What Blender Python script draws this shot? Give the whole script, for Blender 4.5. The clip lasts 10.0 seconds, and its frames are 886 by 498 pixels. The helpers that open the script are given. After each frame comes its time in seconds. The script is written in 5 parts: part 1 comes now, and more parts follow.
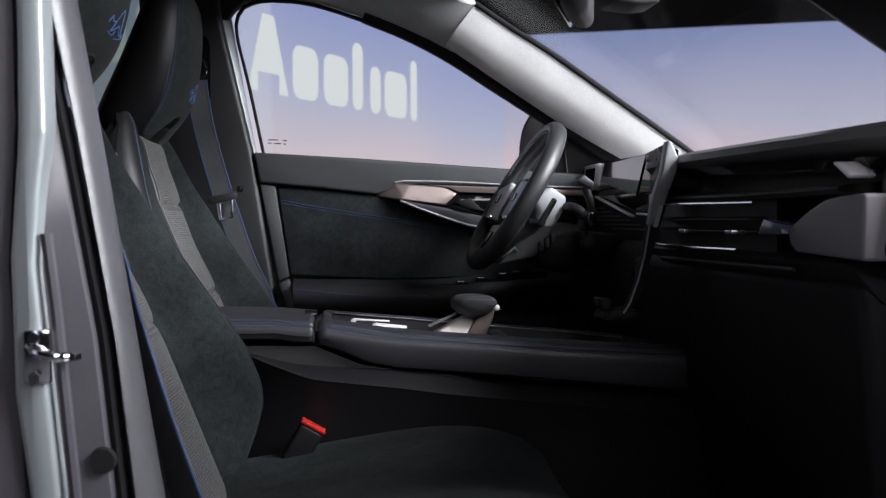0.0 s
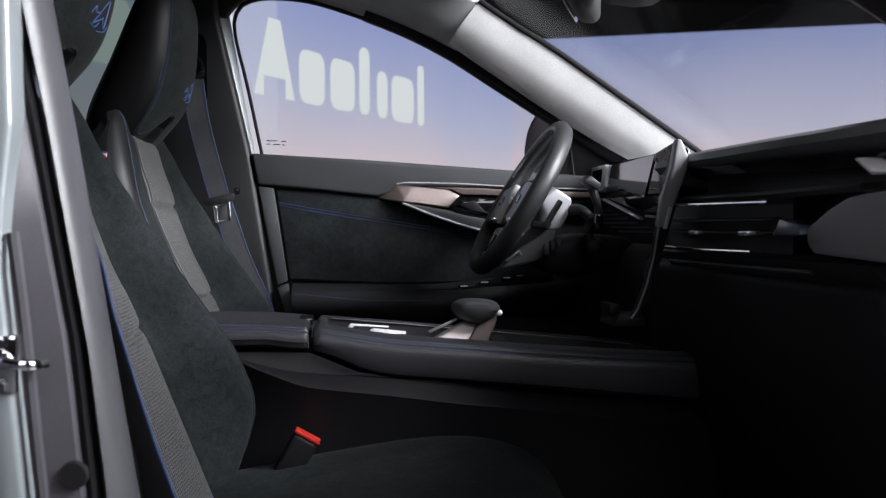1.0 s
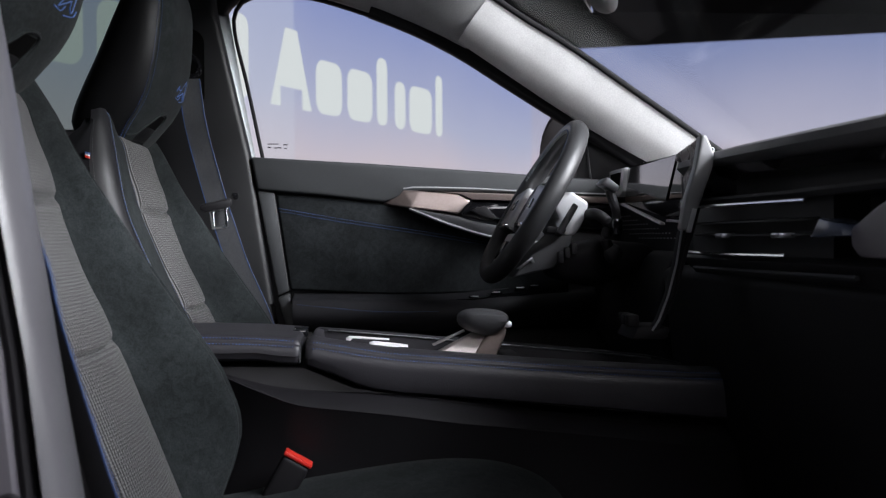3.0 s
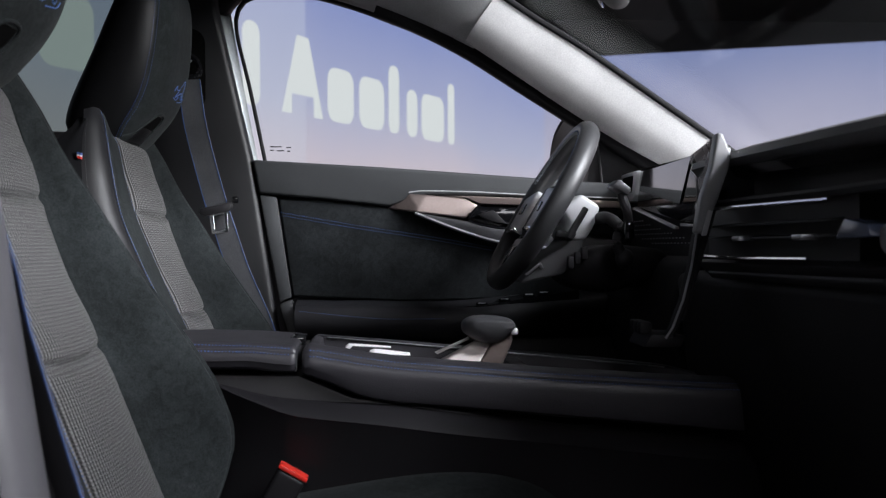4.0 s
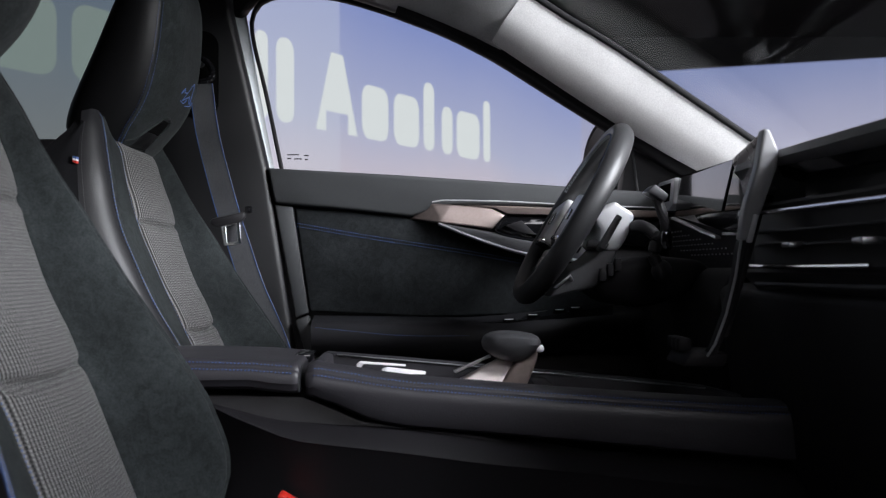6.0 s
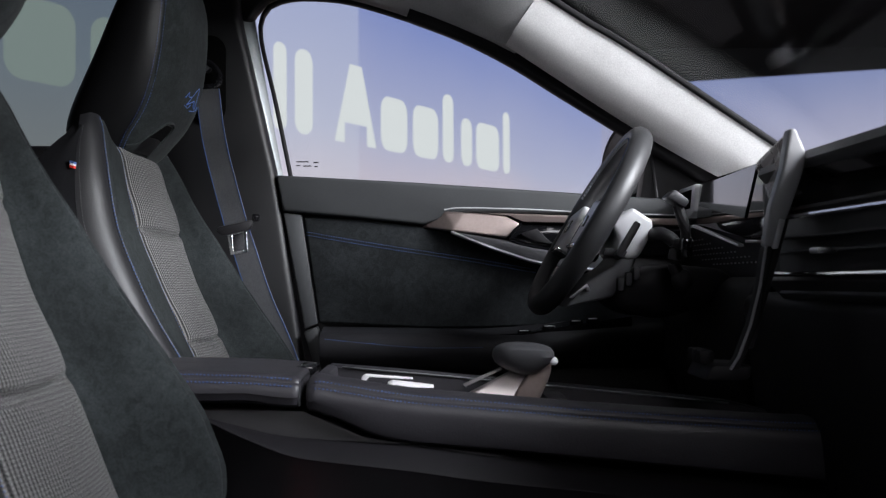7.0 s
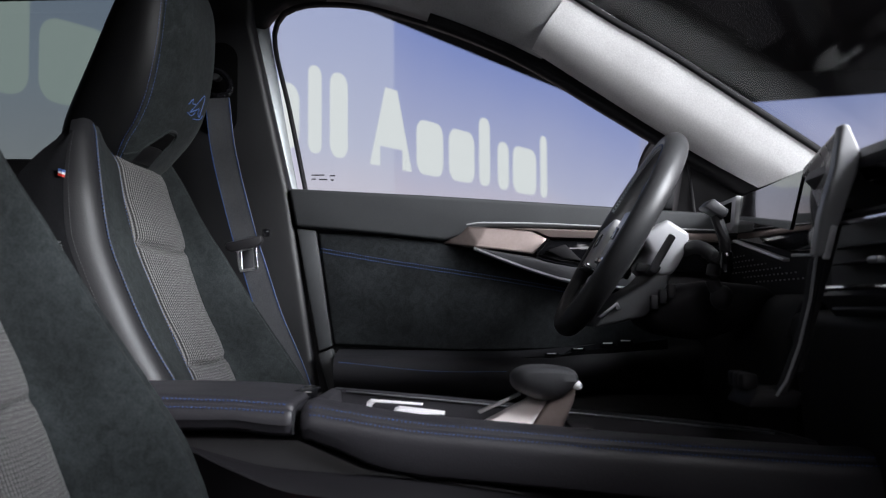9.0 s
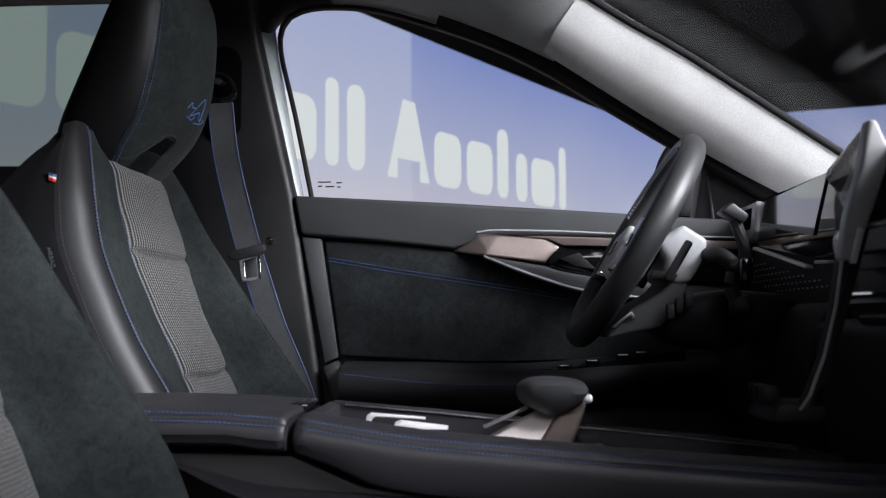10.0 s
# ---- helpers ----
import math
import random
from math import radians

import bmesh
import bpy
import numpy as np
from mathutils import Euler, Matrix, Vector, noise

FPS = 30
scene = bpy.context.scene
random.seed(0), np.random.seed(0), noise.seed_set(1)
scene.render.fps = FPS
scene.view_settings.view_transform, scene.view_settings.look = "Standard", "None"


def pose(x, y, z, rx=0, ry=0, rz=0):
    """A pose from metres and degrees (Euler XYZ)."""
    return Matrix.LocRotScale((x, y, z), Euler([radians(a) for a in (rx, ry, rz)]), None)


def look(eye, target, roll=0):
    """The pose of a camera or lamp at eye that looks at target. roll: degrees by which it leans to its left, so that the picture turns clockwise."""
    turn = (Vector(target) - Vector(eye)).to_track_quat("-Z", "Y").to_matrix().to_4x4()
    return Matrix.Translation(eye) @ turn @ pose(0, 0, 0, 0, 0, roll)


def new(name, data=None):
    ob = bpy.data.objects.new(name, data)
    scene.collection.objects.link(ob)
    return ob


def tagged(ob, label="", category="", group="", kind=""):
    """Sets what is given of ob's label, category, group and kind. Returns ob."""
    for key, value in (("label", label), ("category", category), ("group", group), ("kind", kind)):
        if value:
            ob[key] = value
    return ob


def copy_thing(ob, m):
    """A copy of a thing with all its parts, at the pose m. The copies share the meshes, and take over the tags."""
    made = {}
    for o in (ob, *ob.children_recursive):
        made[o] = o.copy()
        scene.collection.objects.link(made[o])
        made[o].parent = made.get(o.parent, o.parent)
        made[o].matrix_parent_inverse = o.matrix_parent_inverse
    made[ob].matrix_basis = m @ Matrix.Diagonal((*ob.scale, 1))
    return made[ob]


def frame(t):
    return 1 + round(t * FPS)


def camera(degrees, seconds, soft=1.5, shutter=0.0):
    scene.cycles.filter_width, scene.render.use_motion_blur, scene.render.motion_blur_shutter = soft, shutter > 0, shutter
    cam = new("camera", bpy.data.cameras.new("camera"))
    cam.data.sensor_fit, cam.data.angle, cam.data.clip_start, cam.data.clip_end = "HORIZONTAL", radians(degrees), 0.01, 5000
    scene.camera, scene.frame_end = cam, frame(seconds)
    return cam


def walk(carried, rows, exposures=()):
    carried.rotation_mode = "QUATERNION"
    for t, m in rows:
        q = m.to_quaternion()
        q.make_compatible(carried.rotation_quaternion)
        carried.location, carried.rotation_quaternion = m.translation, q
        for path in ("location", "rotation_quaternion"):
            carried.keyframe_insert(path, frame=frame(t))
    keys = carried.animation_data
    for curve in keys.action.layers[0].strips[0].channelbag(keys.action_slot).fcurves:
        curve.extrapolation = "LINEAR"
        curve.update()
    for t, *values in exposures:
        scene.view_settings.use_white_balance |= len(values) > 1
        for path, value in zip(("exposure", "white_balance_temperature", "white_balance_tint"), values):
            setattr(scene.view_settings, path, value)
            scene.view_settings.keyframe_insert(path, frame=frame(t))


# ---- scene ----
cam = camera(46.66, 10.0, soft=1.25)
cam.data.dof.use_dof, cam.data.dof.focus_distance, cam.data.dof.aperture_fstop = True, 1.7, 8.5
walk(cam, [
    (0, look((0.1146, -1.6909, 0.9104), (0.3319, 0.2964, 0.8529), -0.35)),
    (0.5, look((0.1237, -1.6623, 0.9075), (0.3338, 0.3259, 0.8556), -0.34)),
    (1, look((0.1328, -1.6296, 0.9041), (0.3349, 0.3596, 0.8576), -0.33)),
    (1.5, look((0.1420, -1.6006, 0.9005), (0.3363, 0.3895, 0.8598), -0.34)),
    (2, look((0.1513, -1.5698, 0.8970), (0.3357, 0.4214, 0.8631), -0.40)),
    (2.5, look((0.1590, -1.5416, 0.8949), (0.3330, 0.4506, 0.8663), -0.44)),
    (4, look((0.1857, -1.4508, 0.8842), (0.3235, 0.5445, 0.8799), -0.35)),
    (4.5, look((0.1931, -1.4226, 0.8808), (0.3156, 0.5736, 0.8854), -0.37)),
    (5, look((0.2013, -1.3929, 0.8783), (0.3044, 0.6044, 0.8912), -0.39)),
    (5.5, look((0.2096, -1.3636, 0.8746), (0.2941, 0.6345, 0.8970), -0.37)),
    (7, look((0.2345, -1.2743, 0.8655), (0.2596, 0.7247, 0.9240), -0.37)),
    (7.5, look((0.2423, -1.2459, 0.8626), (0.2483, 0.7529, 0.9338), -0.35)),
    (8, look((0.2506, -1.2156, 0.8594), (0.2370, 0.7826, 0.9434), -0.35)),
    (8.5, look((0.2578, -1.1878, 0.8570), (0.2265, 0.8097, 0.9529), -0.33)),
    (9, look((0.2660, -1.1578, 0.8537), (0.2153, 0.8386, 0.9629), -0.32)),
    (9.5, look((0.2745, -1.1282, 0.8515), (0.2048, 0.8669, 0.9722), -0.31)),
    (10, look((0.2825, -1.0998, 0.8488), (0.1935, 0.8937, 0.9837), -0.35)),
])

# ---- world, lights ----
world = bpy.data.worlds.new("studio")
scene.world = world
world.use_nodes = True
world.node_tree.nodes["Background"].inputs[0].default_value = (1.0, 0.8, 1.2, 1)
world.node_tree.nodes["Background"].inputs[1].default_value = 0.022
scene.view_settings.exposure = 0.0


def softbox(name, eye, target, sx, sy, power, colour=(1, 1, 1)):
    d = bpy.data.lights.new(name, "AREA")
    d.shape, d.size, d.size_y, d.energy, d.color = "RECTANGLE", sx, sy, power, colour
    ob = new(name, d)
    ob.matrix_world = look(eye, target)
    return ob


softbox("studio_softbox_front", (5.6, -2.2, 2.5), (0.2, 0.3, 1.05), 3.2, 1.8, 640, (0.97, 0.985, 1.03))
softbox("studio_softbox_overhead", (3.8, -1.9, 3.9), (0.4, 0.1, 0.9), 2.2, 1.2, 425, (0.95, 0.98, 1.06))
# Unseen lamp, added to fill the cabin with broad light through the doorway.
softbox("studio_fill_side", (0.9, -5.2, 3.3), (0.4, -0.2, 0.8), 2.2, 1.2, 56, (0.98, 0.96, 1.02))


# ---- materials ----
def material(name, colour, rough=0.5, metal=0.0, grain=0.0, scale=400.0, bump=0.0, spread=0.15, sheen=0.0, coat=0.0, stain=12.0, dist=0.0006, band=0.2, spec=0.5):
    """A principled surface with variation at two scales: fine grain and broad wear."""
    m = bpy.data.materials.new(name)
    m.use_nodes = True
    nt = m.node_tree
    n, l = nt.nodes, nt.links
    p = n["Principled BSDF"]
    p.inputs["Roughness"].default_value, p.inputs["Metallic"].default_value = rough, metal
    p.inputs["Sheen Weight"].default_value, p.inputs["Coat Weight"].default_value = sheen, coat
    p.inputs["Sheen Roughness"].default_value = 0.4
    p.inputs["Specular IOR Level"].default_value = spec
    co = n.new("ShaderNodeTexCoord")
    big = n.new("ShaderNodeTexNoise")
    big.inputs["Scale"].default_value, big.inputs["Detail"].default_value = stain, 4
    fine = n.new("ShaderNodeTexNoise")
    fine.inputs["Scale"].default_value, fine.inputs["Detail"].default_value = scale, 2
    l.new(co.outputs["Object"], big.inputs["Vector"])
    l.new(co.outputs["Object"], fine.inputs["Vector"])
    mix = n.new("ShaderNodeMix")
    mix.data_type = "FLOAT"
    mix.inputs[0].default_value = 0.5 if grain else 0.0
    l.new(big.outputs["Fac"], mix.inputs[2])
    l.new(fine.outputs["Fac"], mix.inputs[3])
    ramp = n.new("ShaderNodeValToRGB")
    k = spread + grain
    ramp.color_ramp.elements[0].position, ramp.color_ramp.elements[1].position = 0.5 - band, 0.5 + band
    ramp.color_ramp.elements[0].color = (*[c * (1 - k) for c in colour], 1)
    ramp.color_ramp.elements[1].color = (*[min(1, c * (1 + k)) for c in colour], 1)
    l.new(mix.outputs[0], ramp.inputs[0])
    l.new(ramp.outputs[0], p.inputs["Base Color"])
    rr = n.new("ShaderNodeMapRange")
    rr.inputs[3].default_value, rr.inputs[4].default_value = max(0.02, rough - 0.08), min(1, rough + 0.08)
    l.new(big.outputs["Fac"], rr.inputs[0])
    l.new(rr.outputs[0], p.inputs["Roughness"])
    if bump:
        b = n.new("ShaderNodeBump")
        b.inputs["Strength"].default_value, b.inputs["Distance"].default_value = bump, dist
        l.new(fine.outputs["Fac"], b.inputs["Height"])
        l.new(b.outputs[0], p.inputs["Normal"])
    return m


def woven(name, dark, light, rib, bead):
    """Ribbed two-tone cloth: rows of thick yarn with light threads."""
    m = material(name, light, 0.85, sheen=0.1, spec=0.12)
    nt = m.node_tree
    n, l = nt.nodes, nt.links
    p = n["Principled BSDF"]
    uv = n.new("ShaderNodeUVMap")
    sep = n.new("ShaderNodeSeparateXYZ")
    l.new(uv.outputs[0], sep.inputs[0])

    def wave(src, size, shift=None):
        k = n.new("ShaderNodeMath")
        k.operation = "MULTIPLY"
        k.inputs[1].default_value = 2 * math.pi / size
        l.new(src, k.inputs[0])
        out = k.outputs[0]
        if shift is not None:
            a = n.new("ShaderNodeMath")
            l.new(out, a.inputs[0])
            l.new(shift, a.inputs[1])
            out = a.outputs[0]
        s = n.new("ShaderNodeMath")
        s.operation = "SINE"
        l.new(out, s.inputs[0])
        return s.outputs[0]

    row = wave(sep.outputs[0], rib)
    sh = n.new("ShaderNodeMath")
    sh.operation = "MULTIPLY"
    sh.inputs[1].default_value = 1.6
    l.new(row, sh.inputs[0])
    col = wave(sep.outputs[1], bead, sh.outputs[0])
    mul = n.new("ShaderNodeMath")
    mul.operation = "MULTIPLY_ADD"
    mul.inputs[1].default_value, mul.inputs[2].default_value = 0.32, 0.42
    both = n.new("ShaderNodeMath")
    soft = n.new("ShaderNodeMath")
    soft.operation = "MULTIPLY"
    soft.inputs[1].default_value = 0.6
    l.new(col, soft.inputs[0])
    l.new(soft.outputs[0], both.inputs[0])
    l.new(row, both.inputs[1])
    l.new(both.outputs[0], mul.inputs[0])
    noi = n.new("ShaderNodeTexNoise")
    noi.inputs["Scale"].default_value = 700
    l.new(uv.outputs[0], noi.inputs["Vector"])
    ad = n.new("ShaderNodeMath")
    ad.operation = "MULTIPLY"
    l.new(mul.outputs[0], ad.inputs[0])
    l.new(noi.outputs["Fac"], ad.inputs[1])
    ramp = n.new("ShaderNodeValToRGB")
    ramp.color_ramp.elements[0].position, ramp.color_ramp.elements[1].position = 0.12, 0.42
    ramp.color_ramp.elements[0].color, ramp.color_ramp.elements[1].color = (*dark, 1), (*light, 1)
    l.new(ad.outputs[0], ramp.inputs[0])
    l.new(ramp.outputs[0], p.inputs["Base Color"])
    b = n.new("ShaderNodeBump")
    b.inputs["Strength"].default_value, b.inputs["Distance"].default_value = 0.45, 0.0009
    l.new(mul.outputs[0], b.inputs["Height"])
    l.new(b.outputs[0], p.inputs["Normal"])
    return m


def suede(name, colour, spread):
    """Brushed suede: broad shading, hand-sized nap marks and a fine fibre."""
    m = material(name, colour, 0.95, scale=900, bump=0.16, spread=spread, sheen=0.03, stain=9, band=0.16, spec=0.12)
    nt = m.node_tree
    n, l = nt.nodes, nt.links
    p = n["Principled BSDF"]
    base = p.inputs["Base Color"].links[0].from_socket
    co = n.new("ShaderNodeTexCoord")
    last = base
    for scale, detail, low, high, twist in ((55, 5, 0.80, 1.22, 1.4), (420, 3, 0.82, 1.2, 0.0)):
        noi, mr, mx = n.new("ShaderNodeTexNoise"), n.new("ShaderNodeMapRange"), n.new("ShaderNodeMix")
        noi.inputs["Scale"].default_value, noi.inputs["Detail"].default_value, noi.inputs["Distortion"].default_value = scale, detail, twist
        l.new(co.outputs["Object"], noi.inputs["Vector"])
        mr.inputs[1].default_value, mr.inputs[2].default_value, mr.inputs[3].default_value, mr.inputs[4].default_value = 0.35, 0.65, low, high
        l.new(noi.outputs["Fac"], mr.inputs[0])
        mx.data_type, mx.blend_type = "RGBA", "MULTIPLY"
        mx.inputs[0].default_value = 1.0
        l.new(last, mx.inputs[6])
        l.new(mr.outputs[0], mx.inputs[7])
        last = mx.outputs[2]
    l.new(last, p.inputs["Base Color"])
    return m


def glass(name, tint=(1, 1, 1), rough=0.0, gloss=0.55):
    m = bpy.data.materials.new(name)
    m.use_nodes = True
    n, l = m.node_tree.nodes, m.node_tree.links
    n.remove(n["Principled BSDF"])
    tr, gl, mx, fr = n.new("ShaderNodeBsdfTransparent"), n.new("ShaderNodeBsdfGlossy"), n.new("ShaderNodeMixShader"), n.new("ShaderNodeLayerWeight")
    tr.inputs[0].default_value = (*tint, 1)
    gl.inputs["Roughness"].default_value = rough
    pw, sc = n.new("ShaderNodeMath"), n.new("ShaderNodeMath")
    pw.operation, sc.operation = "POWER", "MULTIPLY_ADD"
    pw.inputs[1].default_value, sc.inputs[1].default_value, sc.inputs[2].default_value = 5.0, gloss, 0.015
    l.new(fr.outputs["Facing"], pw.inputs[0])
    l.new(pw.outputs[0], sc.inputs[0])
    l.new(sc.outputs[0], mx.inputs[0])
    l.new(tr.outputs[0], mx.inputs[1])
    l.new(gl.outputs[0], mx.inputs[2])
    l.new(mx.outputs[0], n["Material Output"].inputs[0])
    return m


def glow(name, colour, strength):
    m = bpy.data.materials.new(name)
    m.use_nodes = True
    n, l = m.node_tree.nodes, m.node_tree.links
    n.remove(n["Principled BSDF"])
    e = n.new("ShaderNodeEmission")
    e.inputs[0].default_value, e.inputs[1].default_value = (*colour, 1), strength
    l.new(e.outputs[0], n["Material Output"].inputs[0])
    return m


ALCANTARA = suede("alcantara", (0.0182, 0.0210, 0.0216), 0.28)
TRIM_GREY = material("warm_grey_trim", (0.058, 0.053, 0.061), 0.5, grain=0.08, scale=700, bump=0.2, spread=0.08)
TRIM_LIGHT = material("light_grey_trim", (0.070, 0.068, 0.074), 0.34, grain=0.06, scale=700, bump=0.2, spread=0.05)
DASH_PAD = material("dash_pad", (0.145, 0.144, 0.150), 0.45, grain=0.12, scale=600, bump=0.4, spread=0.1)
SLATE = material("slate_gloss", (0.07, 0.085, 0.13), 0.25, spread=0.05)
TABLET_EDGE = material("tablet_edge_paint", (0.26, 0.26, 0.268), 0.34, spread=0.05)
# Seat suede darkened for the door: its shade is put into the colour.
SHADED_SUEDE = suede("shaded_door_suede", (0.0135, 0.0150, 0.0160), 0.3)
HEAD_LEATHER = material("black_headrest_leather", (0.0045, 0.0045, 0.005), 0.5, grain=0.1, scale=520, bump=0.35, spread=0.1, spec=0.25)
LEATHER = material("leather", (0.029, 0.0275, 0.032), 0.44, grain=0.1, scale=520, bump=0.35, spread=0.1)
WHEEL_LEATHER = material("wheel_leather", (0.038, 0.038, 0.040), 0.45, grain=0.12, scale=520, bump=0.3, spread=0.1, spec=0.7)
PALM = material("palm_rest_leather", (0.045, 0.045, 0.048), 0.5, grain=0.1, scale=600, bump=0.3, spread=0.1)
COVER_GREY = material("dark_column_plastic", (0.058, 0.058, 0.061), 0.5, grain=0.1, scale=700, bump=0.2, spread=0.08)
LEATHER_SEAT = material("seat_leather", (0.0115, 0.0115, 0.013), 0.46, grain=0.1, scale=520, bump=0.3, spread=0.1, spec=0.45)
SOFT_PLASTIC = material("soft_plastic", (0.030, 0.031, 0.032), 0.6, grain=0.1, scale=700, bump=0.3, spread=0.1)
GREY_PLASTIC = material("grey_plastic", (0.037, 0.039, 0.041), 0.6, grain=0.1, scale=700, bump=0.3, spread=0.08)
DARK_PLASTIC = material("dark_plastic", (0.0120, 0.0111, 0.0129), 0.55, grain=0.1, scale=600, bump=0.2)
PIANO = material("gloss_black", (0.006, 0.006, 0.007), 0.07, coat=0.6, spread=0.05)
BRONZE = material("satin_bronze", (0.31, 0.25, 0.23), 0.46, metal=0.75, grain=0.04, scale=200, spread=0.06)
TABLET_GLASS = material("tablet_glass", (0.008, 0.008, 0.009), 0.27, coat=0.0, spread=0.05, spec=0.7)
SILVER_PLASTIC = material("silver_plastic", (0.54, 0.54, 0.55), 0.38, metal=0.2, spread=0.05)
# Near-white base puts the bright reflections of metal parts into the colour.
GLINT_METAL = material("metal_with_painted_glint", (0.93, 0.90, 0.92), 0.34, metal=0.15, spread=0.04)
# Bronze of the selector arm, paled to carry the highlight on its face.
LIT_BRONZE = material("lit_bronze", (0.92, 0.82, 0.79), 0.42, metal=0.05, spread=0.05)
ARM_LEATHER = material("door_armrest_leather", (0.017, 0.0165, 0.019), 0.55, grain=0.1, scale=520, bump=0.3, spread=0.1, spec=0.3)
END_CAP = material("end_cap_paint", (0.21, 0.195, 0.21), 0.42, spread=0.08)
CHROME = material("chrome", (0.75, 0.75, 0.77), 0.12, metal=1.0, spread=0.04)
SATIN = material("satin_silver", (0.45, 0.45, 0.47), 0.32, metal=1.0, spread=0.05)
SATIN_DARK = material("satin_grey", (0.085, 0.085, 0.09), 0.40, metal=0.6, spread=0.05)
SCREEN = material("display_glass", (0.012, 0.012, 0.015), 0.05, coat=0.8, spread=0.03, spec=1.0)
LINER = material("pillar_cloth", (0.68, 0.671, 0.664), 1.0, grain=0.14, scale=380, bump=0.4, spread=0.03, spec=0.15)
DARK_LINER = material("dark_headliner_cloth", (0.085, 0.087, 0.088), 0.95, grain=0.3, scale=600, bump=0.5, spread=0.1, spec=0.15)
# Headliner cloth made paler: the light on the roof edge is in its colour.
LIT_ROOF_CLOTH = material("lit_roof_cloth", (0.50, 0.50, 0.50), 0.95, grain=0.15, scale=420, bump=0.4, spread=0.06, spec=0.15)
PAINT = material("silver_body_paint", (0.29, 0.315, 0.325), 0.36, metal=0.3, coat=0.8, spread=0.04)
RUBBER = material("black_rubber", (0.0095, 0.0086, 0.0102), 0.7, spread=0.15, spec=0.25)
CARPET = material("black_carpet", (0.014, 0.014, 0.016), 1.0, grain=0.4, scale=500, bump=0.6, spread=0.2, spec=0.1)
BLUE = material("blue_thread", (0.045, 0.100, 0.28), 0.6, spread=0.1)
PALE_THREAD = material("pale_thread", (0.50, 0.54, 0.58), 0.6, spread=0.1)
WHITE = material("white_print", (0.75, 0.75, 0.75), 0.6, spread=0.03)
RED = material("red_plastic", (0.62, 0.03, 0.02), 0.35, spread=0.05)
BELT_BLACK = material("black_belt_webbing", (0.018, 0.018, 0.020), 0.75, grain=0.3, scale=700, bump=0.4)
WEBBING = material("belt_webbing", (0.095, 0.097, 0.104), 0.75, grain=0.3, scale=700, bump=0.4)
CLOTH = woven("woven_cloth", (0.016, 0.016, 0.016), (0.215, 0.212, 0.211), 0.0062, 0.0041)
BLACK_PLASTIC = material("black_plastic", (0.0070, 0.0063, 0.0077), 0.6, grain=0.1, scale=600, bump=0.2, spec=0.25)
# Near-black for flat patches that paint the shade inside openings.
RECESS_SHADE = material("painted_recess_shade", (0.002, 0.002, 0.002), 0.9, spec=0.05)
STUDIO_FLOOR = material("studio_floor", (0.075, 0.072, 0.08), 0.35, spread=0.2, stain=0.8)
# Far trim colour; on the near windscreen pillar it stands in for shade.
PILLAR_GREY = material("dark_pillar_surface", (0.0075, 0.0075, 0.0085), 0.5, grain=0.1, scale=700, bump=0.2, spread=0.08)
STUDIO_BLACK = material("studio_black_drape", (0.024, 0.0275, 0.0275), 0.9, spread=0.3, stain=1.0)
CLEAR = glass("window_glass", (0.95, 0.96, 0.96))
COATED = glass("coated_windscreen_glass", (0.95, 0.96, 0.96), gloss=0.17)
TINTED = glass("privacy_glass", (0.485, 0.535, 0.52))
MIRROR = material("mirror_glass", (0.85, 0.85, 0.86), 0.02, metal=1.0, spread=0.02)


# ---- building helpers ----
def link_mesh(name, bm, mat, parent=None, label="", smooth=True):
    bmesh.ops.recalc_face_normals(bm, faces=bm.faces)
    me = bpy.data.meshes.new(name)
    bm.to_mesh(me)
    bm.free()
    me.materials.append(mat)
    if smooth:
        me.shade_smooth()
        me.set_sharp_from_angle(angle=radians(35))
    ob = new(name, me)
    if parent:
        ob.parent = parent
    if label:
        ob["label"] = label
    return ob


def part(name, bm, mat, parent, label=""):
    return link_mesh(name, bm, mat, parent, label)


def thing(name, label, category, group="", kind=""):
    return tagged(new(name), label, category, group, kind)


def box(x0, x1, y0, y1, z0, z1, bevel=0.0, seg=2, bm=None):
    own = bm is None
    bm = bm or bmesh.new()
    r = bmesh.ops.create_cube(bm, size=1.0, matrix=Matrix.Translation(((x0 + x1) / 2, (y0 + y1) / 2, (z0 + z1) / 2)) @ Matrix.Diagonal((x1 - x0, y1 - y0, z1 - z0, 1)))
    if bevel:
        es = list({e for v in r["verts"] for e in v.link_edges})
        bmesh.ops.bevel(bm, geom=es, offset=bevel, segments=seg, affect="EDGES", profile=0.5)
    return bm


def prism(pts, axis, a, b, bevel=0.0, seg=2, bm=None):
    """An outline in the two other axes, in the order x y z, pushed along an axis from a to b."""
    bm = bm or bmesh.new()

    def place(p, h):
        q = list(p)
        q.insert("xyz".index(axis), h)
        return Vector(q)

    v0, v1 = [bm.verts.new(place(p, a)) for p in pts], [bm.verts.new(place(p, b)) for p in pts]
    faces = [bm.faces.new(v0), bm.faces.new(v1[::-1])]
    k = len(pts)
    faces += [bm.faces.new((v0[i], v1[i], v1[(i + 1) % k], v0[(i + 1) % k])) for i in range(k)]
    bmesh.ops.recalc_face_normals(bm, faces=faces)
    if bevel:
        es = list({e for f in faces for e in f.edges})
        bmesh.ops.bevel(bm, geom=es, offset=bevel, segments=seg, affect="EDGES", profile=0.5, clamp_overlap=True)
    return bm


